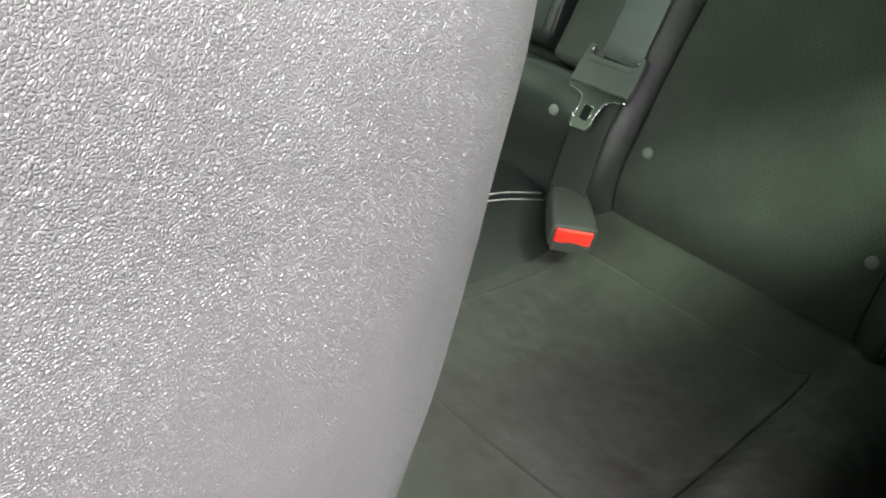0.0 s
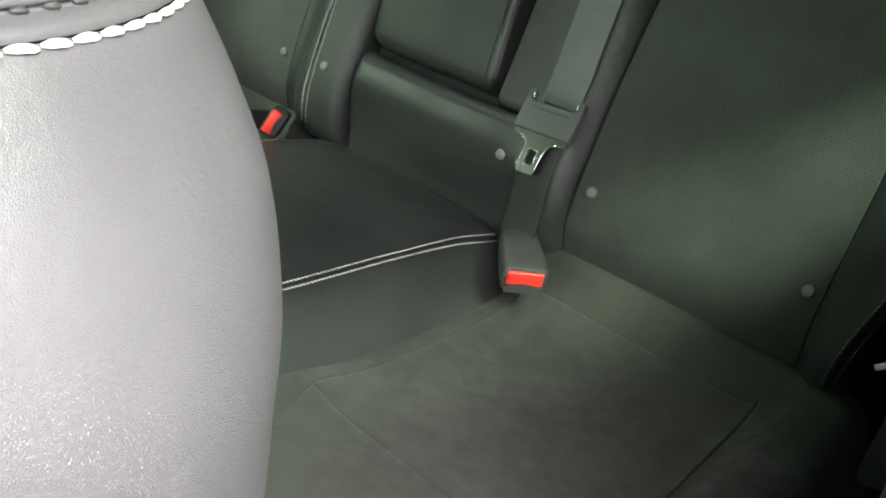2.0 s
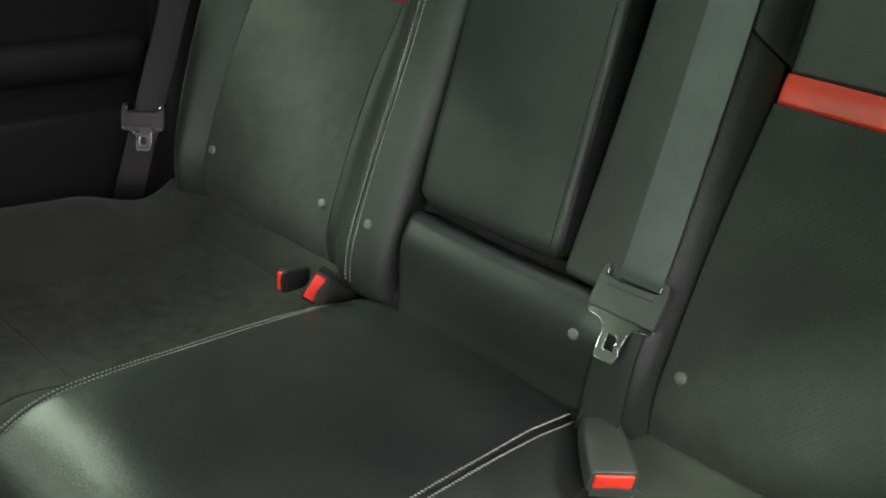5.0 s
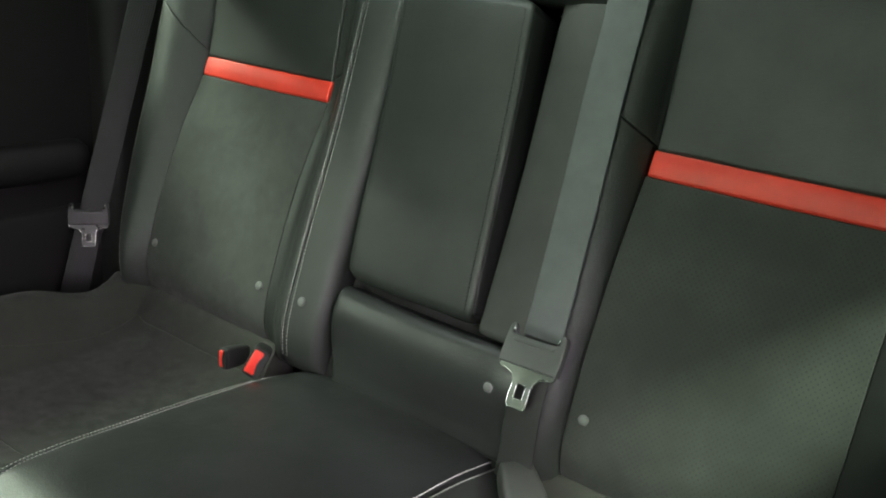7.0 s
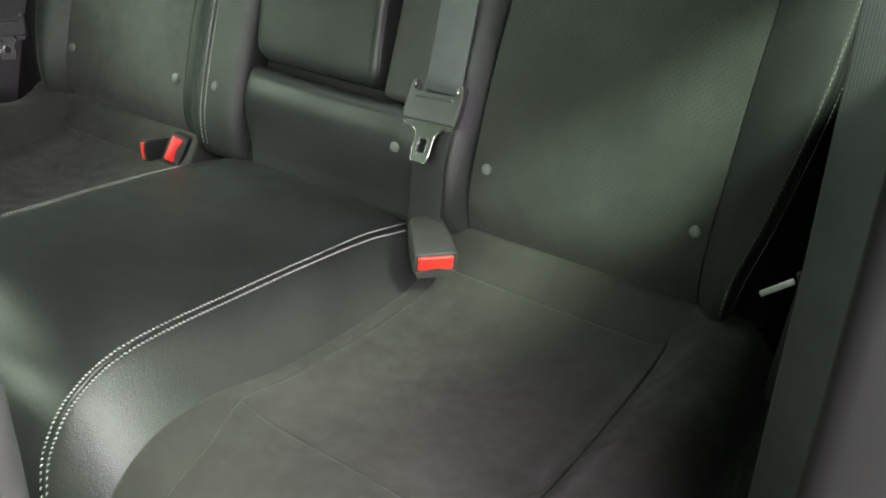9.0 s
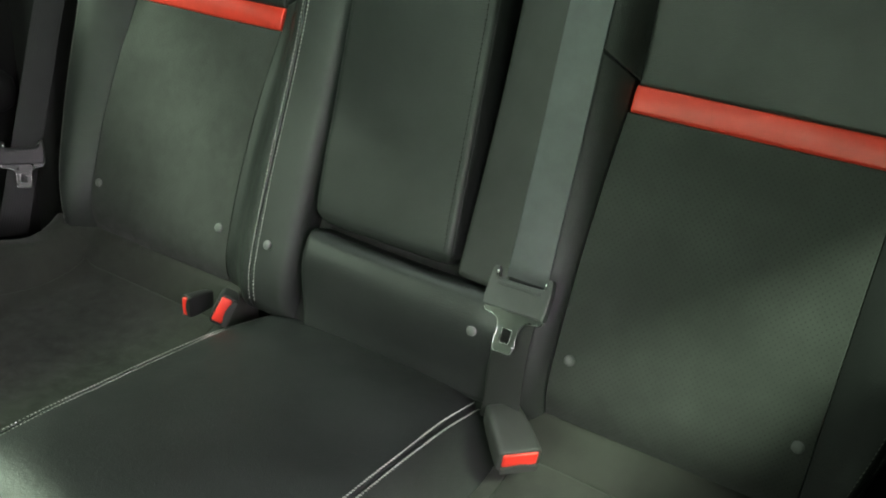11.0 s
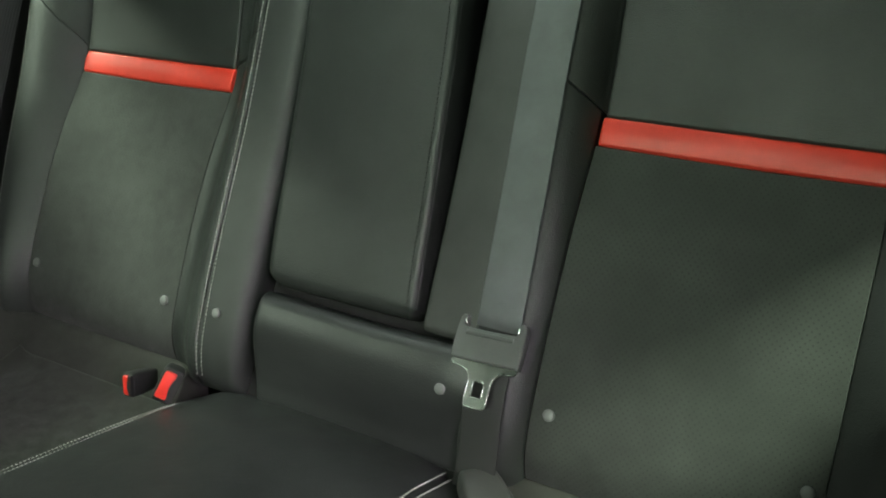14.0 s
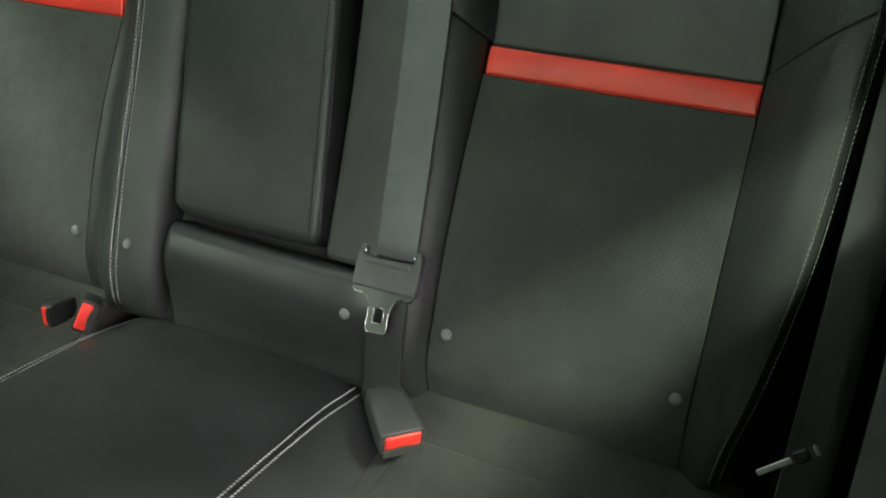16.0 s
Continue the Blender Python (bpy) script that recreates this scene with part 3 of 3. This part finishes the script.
def seat_height(x, y):
    z = LOW(y)
    z += 0.050 * ease((x - 0.525) / 0.075) * ease((0.0 - y) / 0.03) - 0.045 * ease((x - 0.62) / 0.05)
    z += 0.010 * ease((0.30 - x) / 0.06) * ease((-0.30 - y) / 0.1)
    z -= 0.006 * math.sin(math.pi * min(1, max(0, (x - 0.27) / 0.27))) * ease((-0.05 - y) / 0.1) * ease((y + 0.42) / 0.1)
    return z


def cushion(side):
    ob = empty("rear_cushion", (side * 0.45, -0.25, 0.10), "dark suede and leather rear seat cushion with raised outer bolster", "seat cushion", "rear seat cushions")

    def quad(x0, x1, b0, b1):
        def f(a, b):
            y = run(mix(b0, b1, b))
            xa, xb = (v(y) if callable(v) else v for v in (x0, x1))
            x = mix(xa, xb, a)
            z = seat_height(x, y) + (0.036 if side < 0 else 0.010) * ease((x - 0.53) / 0.08) * ease((-0.06 - y) / 0.14)
            return np.array((side * x, y, z))
        return f
    b_seam = 0.72 * (0.03 + 0.036) / (0.03 + 0.46)
    xin = lambda y: 0.252 + 0.03 * ease((-0.36 - y) / 0.1)
    xout = lambda y: 0.548 + 0.02 * ease((-0.1 - y) / 0.3)
    b_front = 0.60
    pad("rear_band", quad(FOOT - 0.002, 0.60, 0.0, b_seam), 0.36, 0.08, SUEDE, ob, (0.006, 0.012, 0.002, 0.004), (24, 8), thick=0.12, inward=DOWN)
    pad("seat_panel", quad(xin, xout, b_seam, b_front), 0.3, 0.36, SUEDE, ob, (0.003, 0.004, 0.004, 0.003), (24, 28), thick=0.12, inward=DOWN, rough=0.0025, rough_scale=10.0)
    pad("front_panel", quad(xin, xout, b_front, 1.0), 0.3, 0.25, SUEDE, ob, (0.004, 0.004, 0.003, 0.004), (20, 20), thick=0.10, inward=DOWN, rough=0.002)
    pad("inner_strip", quad(FOOT - 0.004, xin, b_seam, 1.0), 0.03, 0.62, SUEDE, ob, (0.003, 0.003, 0.003, 0.004), (4, 36), thick=0.10, inward=DOWN)
    edge = pad("outer_bolster", quad(xout, 0.665, b_seam * 0.5, 1.0), 0.115, 0.66, SUEDE, ob, (0.005, 0.02, 0.02, 0.004), (16, 36), thick=0.14, inward=DOWN)
    stitches("bolster_stitching", lambda q: np.array((side * 0.652, run(mix(0.1, 0.95, q)), seat_height(0.652, run(mix(0.1, 0.95, q))) + (0.036 if side < 0 else 0.010) * ease((-0.06 - run(mix(0.1, 0.95, q))) / 0.14) - 0.004)), (side * 0.7, 0, 0.7), 0.6, DARK_THREAD, edge, 0.0055, 0.0006, "dark edge stitching")
    return ob


cushion(-1)
cushion(1)

# ---- seat belts ----


def ribbon(name, points, widths, normals, thick, mat, parent, label=""):
    """Flat webbing along points; widths are vectors across it."""
    verts, faces = [], []
    for p, w, n in zip(points, widths, normals):
        p, w, n = (np.array(v, float) for v in (p, w, n))
        n = n / np.linalg.norm(n)
        for a, h in ((-0.5, 0.0), (-0.5, 0.6), (-0.47, 1.0), (0.47, 1.0), (0.5, 0.6), (0.5, 0.0)):
            verts.append(p + w * a + n * thick * h)
    for k in range(len(points) - 1):
        for s in range(6):
            faces.append((k * 6 + s, k * 6 + (s + 1) % 6, (k + 1) * 6 + (s + 1) % 6, (k + 1) * 6 + s))
    faces.append((5, 4, 3, 2, 1, 0))
    faces.append(tuple((len(points) - 1) * 6 + s for s in range(6)))
    return under(parent, put(name, verts, faces, mat, None, label))


TONGUE_SIDE = [(0.0400, 0.0385), (0.0412, 0.0430), (0.0385, 0.0462), (0.0335, 0.0466), (0.0260, 0.0474), (0.0195, 0.0500), (0.0155, 0.0550), (0.0140, 0.0610), (0.0138, 0.0700), (0.0142, 0.0800), (0.0135, 0.0850), (0.0105, 0.0880)]
TONGUE_BODY = [(0.0425, 0.0400), (0.0435, 0.0300), (0.0430, 0.0080), (0.0415, -0.0055), (0.0390, -0.0085), (0.0345, -0.0085), (0.0325, -0.0055), (0.0320, 0.0030), (0.0290, 0.0048), (0.0100, 0.0052)]


def plate_mesh(name, loops, low, high, m, mat, parent, label="", bevel=0.0):
    """A flat plate cut from closed outlines, the first one outside, the others holes."""
    bm = bmesh.new()
    edges = []
    for loop in loops:
        vs = [bm.verts.new((x, y, high)) for x, y in loop]
        edges += [bm.edges.new((vs[k], vs[(k + 1) % len(vs)])) for k in range(len(vs))]
    bmesh.ops.triangle_fill(bm, use_beauty=True, use_dissolve=True, edges=edges)
    top = bmesh.ops.extrude_face_region(bm, geom=list(bm.faces))
    for v in top["geom"]:
        if isinstance(v, bmesh.types.BMVert):
            v.co.z = low
    bmesh.ops.recalc_face_normals(bm, faces=bm.faces)
    if bevel:
        bmesh.ops.bevel(bm, geom=[e for e in bm.edges if all(abs(v.co.z - high) < 1e-6 for v in e.verts) and e.calc_face_angle(0) > 1.0], offset=bevel, segments=2, affect="EDGES", profile=0.5)
    bm.transform(m)
    me = bpy.data.meshes.new(name)
    bm.to_mesh(me)
    bm.free()
    me.materials.append(mat)
    ob = new(name, me)
    if label:
        ob["label"] = label
    return under(parent, ob)


def tongue(m, parent, scale=1.0, body_mat=None):
    """Belt tongue: moulded crosspiece with two ears and a steel plate with a slot. x across, y down the belt, z out."""
    def whole(side):
        return [(x * scale, y * scale) for x, y in side] + [(-x * scale, y * scale) for x, y in reversed(side)]
    body_mat = body_mat or TONGUE_GREY
    body = plate_mesh("tongue_body", [whole(TONGUE_BODY)], -0.0005, 0.0085, m, body_mat, parent, "grey moulded tongue body", 0.0022)
    block("slot_bar", m @ pose(0, 0.0105 * scale, 0.0085), (0.060 * scale, 0.005 * scale, 0.003), body_mat, body, 0.0012)
    for sx in (-1, 1):
        tube("ear_pin", [np.array(m @ Vector((sx * 0.0335 * scale, y * scale, 0.0085))) for y in (-0.004, 0.0035)], [tuple(m.to_3x3() @ Vector((0, 0, 1)))] * 2, 0.0016, 0.0012, STEEL, body, 8, "bright steel pin")
    outer = whole(TONGUE_SIDE)
    slot = [(x * scale, y * scale) for x, y in ((0.0060, 0.0600), (0.0070, 0.0610), (0.0070, 0.0760), (0.0060, 0.0770), (-0.0060, 0.0770), (-0.0070, 0.0760), (-0.0070, 0.0610), (-0.0060, 0.0600))]
    plate = plate_mesh("plate", [outer, slot], 0.0022, 0.0050, m, TONGUE_STEEL, parent, "grey steel plate with a slot")
    up = m.to_3x3() @ Vector((0, 0, 1))
    # brighter steel along the edges puts their glint into colour
    for loop, nm in ((outer, "glint_rim"), (slot + slot[:1], "slot_glint_rim")):
        tube(nm, [np.array(m @ Vector((x, y, 0.0048))) for x, y in loop], [tuple(up)] * len(loop), 0.0008, 0.0008, STEEL, plate, 6, "bright steel edge standing in for the plate's glint")
    return body


def back_frame(place, right, down):
    """Pose on the backrest: place as across, up, proud; its y axis runs down, its z axis stands out."""
    basis = np.array(((1, 0, 0), (0, SB, CB), (0, -CB, SB)), float)
    y = np.array(down, float) @ basis
    y /= np.linalg.norm(y)
    x = -(np.array(right, float) @ basis)
    x -= y * (x @ y)
    x /= np.linalg.norm(x)
    z = np.cross(x, y)
    return Matrix.Translation(on_back(*place)) @ Matrix((x, y, z)).transposed().to_4x4()


belt = empty("centre_seat_belt", on_back(0.21, -0.09, 0.01), "grey seat belt webbing with black and steel tongue", "seat belt", "rear seat belts")
B_X = knots((-0.10, 0.222), (0.0, 0.218), (0.07, 0.217), (0.375, 0.207), (0.66, 0.211))
up_s = list(np.linspace(0.075, 0.66, 30))
ribbon("webbing", [on_back(B_X(s), s, BOLSTER(s) + 0.0025 + 0.018 * ease((s - 0.44) / 0.12)) for s in up_s], [(0.052, 0, 0)] * 30, [-BACK_IN] * 30, 0.0013, WEBBING, belt, "pale grey ribbed webbing")
dn_s = list(np.linspace(-0.10, 0.09, 12))
ribbon("lower_webbing", [on_back(B_X(s), s, mix(0.010, 0.030, ease((s + 0.1) / 0.12))) for s in dn_s], [(0.048, 0, 0)] * 12, [-BACK_IN] * 12, 0.0013, BLACK_WEBBING, belt, "black lower webbing")
tongue(back_frame((0.2140, 0.0760, 0.0330), (1.0, -0.12, 0.16), (0.03, -1.0, 0.13)), belt)

for sg in (-1, 1):
    ob = empty("outboard_seat_belt", (sg * 0.69, 0.0, 0.34), "black outboard seat belt webbing with steel tongue", "seat belt", "rear seat belts")
    pts = [np.array((sg * (mix(0.728, 0.742, q) if sg < 0 else mix(0.680, 0.690, q)), mix(-0.045, 0.20, q), mix(0.34, 1.10, q))) for q in np.linspace(0, 1, 20)]
    ribbon("webbing", pts, [(0.046, 0.012, 0) if sg > 0 else (0.026, 0.041, 0)] * 20, [(-0.25, -0.95, 0.2) if sg > 0 else (0.80, -0.55, 0.2)] * 20, 0.0013, DARK_WEBBING if sg > 0 else SHADED_WEBBING, ob, "dark ribbed webbing")
    if sg > 0:
        run_z = list(np.linspace(0.02, 1.12, 24))
        lead = knots((0.0, 0.755), (0.30, 0.727), (0.45, 0.726), (0.60, 0.726), (0.90, 0.718), (1.12, 0.710))
        back_y = knots((0.0, -0.16), (0.30, -0.222), (0.80, -0.226), (1.0, -0.16), (1.12, -0.06))
        ribbon("forward_webbing", [(lead(z), back_y(z), z) for z in run_z], [(0.052, -0.012, 0)] * 24, [(-0.25, -0.97, 0.05)] * 24, 0.0013, WEBBING, ob, "pale grey slack webbing")
    if sg < 0:
        tongue(Matrix.Translation((-0.722, -0.012, 0.497)) @ pose(0, 0, 0, 72, 0, 52) @ pose(0, 0, 0, 0, 0, 180), ob, 0.80, BLACK)
    else:
        # hangs edge-on across the webbing
        tip, end = Vector((0.640, -0.066, 0.466)), Vector((0.684, -0.054, 0.500))
        along, out = (end - tip).normalized(), Vector((0.0, -0.943, 0.333))
        bar = Matrix((along.cross(out), along, out)).transposed().to_4x4()
        block("blade", Matrix.Translation(tip.lerp(end, 0.24)) @ bar, (0.006, 0.034, 0.003), BRUSHED, ob, 0.001, label="bright steel blade")
        block("tongue_body", Matrix.Translation(tip.lerp(end, 0.72)) @ bar, (0.013, 0.015, 0.007), BLACK, ob, 0.003, label="black moulded tongue body")
        block("slot_bar", Matrix.Translation(tip.lerp(end, 0.97)) @ bar, (0.010, 0.004, 0.008), BRUSHED, ob, 0.002, label="bright steel bar")


def buckle(place, heading, tilt, label, size=(0.046, 0.078, 0.033), roll=0):
    """Belt buckle; its red end looks along heading (degrees from +y, to the left)."""
    m = pose(*place, 0, 0, heading) @ pose(0, 0, 0, tilt, 0, 0) @ pose(0, 0, 0, 0, roll, 0)
    ob = empty("belt_buckle", place, label, "belt buckle", "belt buckles")
    w, l, h = size
    large = w > 0.045 and h > 0.032
    # rounded section that narrows towards the strap
    rings = []
    for q, kw, kh in ((0.0, 0.94, 0.92), (0.02, 0.99, 0.98), (0.06, 1.0, 1.0), (0.35, 0.98, 1.0), (0.7, 0.90, 0.97), (0.93, 0.82, 0.86), (1.0, 0.74, 0.70)):
        loop = []
        for k in range(24):
            c, sn = math.cos(2 * math.pi * k / 24), math.sin(2 * math.pi * k / 24)
            c, sn = math.copysign(abs(c) ** 0.34, c), math.copysign(abs(sn) ** 0.34, sn)
            loop.append(np.array(m @ Vector((c * w / 2 * kw, -q * l, sn * h / 2 * kh))))
        rings.append(loop)
    verts = [v for r in rings for v in r]
    faces = [(j * 24 + i, j * 24 + (i + 1) % 24, (j + 1) * 24 + (i + 1) % 24, (j + 1) * 24 + i) for j in range(len(rings) - 1) for i in range(24)]
    faces += [tuple(range(23, -1, -1)), tuple(range(len(verts) - 24, len(verts)))]
    housing = under(ob, put("housing", verts, faces, BUCKLE if large else TRIM))
    block("release_button", m @ pose(0, -0.0020, h * 0.09), (w * 0.80, 0.010, h * 0.56), RED_PLASTIC, ob, 0.0025, label="bright red release button")
    # arched lip below the button
    arch = [(-0.42, -0.46), (-0.42, -0.24), (-0.30, -0.20), (-0.16, -0.12), (0.0, -0.09), (0.16, -0.12), (0.30, -0.20), (0.42, -0.24), (0.42, -0.46)]
    plate_mesh("lip", [[(x * w, z * h) for x, z in arch]], 0.0, 0.0046, m @ pose(0, 0.0002, 0, -90, 0, 0) @ Matrix.Diagonal((1, -1, 1, 1)), BUCKLE if large else TRIM, housing)
    return ob


buckle((0.2755, -0.089, 0.381), -133, -12, "black belt buckle with a red button beside the middle cushion", (0.053, 0.078, 0.034))
buckle((-0.262, -0.085, 0.387), -178, 6, "small black belt buckle with a red end", (0.032, 0.045, 0.020), 98)
buckle((-0.188, -0.088, 0.408), -140, 12, "black belt buckle lying on its side, with a red button", (0.045, 0.05, 0.027), 64)

# ---- front seat ----
seat = empty("front_seat", (0.40, -0.9, 0.0), "front seat with a grey leather side wing and bold pale stitching", "car seat")
CORNER, CORNER_R, SKEW, WING_W = np.array((0.6258, -0.8263)), 0.0225, 0.0275, 0.055
# how far the shell stands out round the wing's core, by height
SWELL = knots((0.22, 0.018), (0.40, 0.029), (0.50, 0.0325), (0.60, 0.0341), (0.66, 0.0357), (0.70, 0.0376), (0.73, 0.0408), (0.76, 0.0420), (0.78, 0.0413), (0.80, 0.0378), (0.812, 0.0332), (0.820, 0.0294), (0.8245, 0.0268), (0.8275, 0.0238), (0.830, 0.0206), (0.8315, 0.0182))
SEAM_Z = 0.8283


def seat_outline():
    """Plan of the wing's core: along the outer side to the rear, round the rear edge and back along the inner side."""
    c, sn = math.cos(SKEW), math.sin(SKEW)
    place = lambda x, y: CORNER + np.array((c * x - sn * y, sn * x + c * y))
    out = [place(CORNER_R, -v) for v in np.linspace(0.24, 0.008, 26)]
    out += [place(CORNER_R * math.cos(q), CORNER_R * math.sin(q)) for q in np.linspace(0, math.pi / 2, 26)]
    out += [place(-v, CORNER_R) for v in np.linspace(0.008, WING_W - 0.008, 13)]
    out += [place(-WING_W + CORNER_R * math.cos(q), CORNER_R * math.sin(q)) for q in np.linspace(math.pi / 2, math.pi, 18)]
    return out + [place(-WING_W - CORNER_R, -v) for v in np.linspace(0.008, 0.24, 18)]


OUTLINE = seat_outline()


def ring(grow, z, lift=0.0):
    """The outline grown outwards at a height; the top falls away towards the inner side."""
    out = []
    n = len(OUTLINE)
    for k, p in enumerate(OUTLINE):
        ahead = OUTLINE[min(k + 1, n - 1)] - OUTLINE[max(k - 1, 0)]
        ahead = ahead / np.linalg.norm(ahead)
        q = p + np.array((ahead[1], -ahead[0])) * grow
        out.append(np.array((q[0], q[1], z + lift - 0.22 * max(0.0, 0.648 - q[0]) * ease((z - 0.60) / 0.20))))
    return out


def loft(rings, closed=True):
    w = len(rings[0])
    verts, faces = [v for r in rings for v in r], []
    for j in range(len(rings) - 1):
        for i in range(w if closed else w - 1):
            k = (i + 1) % w
            faces.append((j * w + i, j * w + k, (j + 1) * w + k, (j + 1) * w + i))
    return verts, faces


def sag(v):
    """Slack leather: long soft waves below the seam."""
    low = ease((0.815 - v[2]) / 0.05)
    wave = noise.noise(Vector((v[0] * 16, v[1] * 16, v[2] * 26))) * 0.0010 + noise.noise(Vector((v[0] * 45, v[1] * 45, v[2] * 60 + 4))) * 0.0004
    return v + np.array((0.8, 0.6, 0.0)) * wave * low


heights = [0.22, 0.30, 0.38, 0.46, 0.52] + list(np.linspace(0.56, 0.80, 41)) + [0.804, 0.808, 0.811, 0.814, 0.8165, 0.8185, 0.8205, 0.8222, 0.8238, 0.8250, 0.8260]
v, f = loft([[sag(p) for p in ring(SWELL(z), z)] for z in heights])
f.append(tuple(range(len(OUTLINE) - 1, -1, -1)))
wing = under(seat, put("side_wing", v, f, SHELL, None, "grey pebbled leather side wing"))
# folded band between the two rows of stitching, split by a groove
band = [(0.8262, 0.0), (0.8266, 0.0005), (0.8272, 0.0008), (0.8277, 0.0004), (0.8280, -0.0006), (0.8283, -0.0016), (0.8286, -0.0006), (0.8290, 0.0004), (0.8297, 0.0008), (0.8304, 0.0004), (0.8309, 0.0)]
v, f = loft([ring(SWELL(z) + d, z) for z, d in band])
seam = under(seat, put("seam_band", v, f, SHELL, None, "folded leather band along the seam"))
crown = [ring(SWELL(0.8309), 0.8309)] + [ring(SWELL(0.8309) - d, 0.8309, 0.0004 + 0.006 * (1 - (1 - min(1, d / 0.05)) ** 2)) for d in (0.001, 0.003, 0.006, 0.010, 0.015, 0.020, 0.026, 0.032, 0.038)]
spine = [CORNER + np.array((-WING_W / 2, 0.0)) + np.array((0.0, 1.0)) * min(0.0, p[1] - CORNER[1]) for p in OUTLINE]
centre_line = [np.array((q[0], q[1], p[2] + 0.0012)) for p, q in zip(crown[-1], spine)]
v, f = loft(crown + [centre_line])
under(seat, put("top_cover", v, f, SHELL, None, "grey leather top cover"))


def along(points):
    gaps = np.cumsum([0] + [np.linalg.norm(b - a) for a, b in zip(points, points[1:])])

    def at(q):
        v = q * gaps[-1]
        k = min(len(points) - 2, int(np.searchsorted(gaps, v, "right")) - 1)
        return mix(points[k], points[k + 1], (v - gaps[k]) / (gaps[k + 1] - gaps[k]))
    return at, gaps[-1]


for z, out, rise in ((0.8309, 0.0002, 1.0), (0.8258, 0.0004, 0.55)):
    at, length = along(ring(SWELL(z) + out, z)[2:-4])
    stitches("bold_stitching", at, (0.45, 0.5, rise), length, THREAD, wing, 0.0039, 0.00054, "bold pale stitching", 0.35, 0.06)
at, length = along(ring(SWELL(SEAM_Z) - 0.0006, SEAM_Z)[2:-4])
stitches("seam_thread", at, (0.5, 0.6, 0.5), length, DARK_THREAD, seam, 0.0040, 0.00045, "dark thread in the seam", 0.2, 0.25)
block("backrest_core", pose(0.34, -1.02, 0.42, 8), (0.44, 0.12, 0.40), LEATHER, seat, 0.04, (0.94, 0.9), 4)
block("seat_cushion", pose(0.36, -1.24, 0.27), (0.50, 0.48, 0.16), LEATHER, seat, 0.05, (0.94, 0.96), 5)
block("seat_rail", pose(0.36, -1.15, 0.095), (0.42, 0.46, 0.19), TRIM, seat, 0.01)

# ---- right-hand door opening ----
pillar = empty("pillar_trim", (0.75, -0.5, 0.0), "grey plastic trim strip on the door pillar", "pillar trim", kind="structure")
block("pillar_core", pose(0.80, -0.47, 0.62), (0.06, 0.06, 1.24), TRIM, pillar, 0.02)
block("sill", pose(0.80, -1.0, 0.04), (0.10, 1.4, 0.12), TRIM, pillar, 0.02)
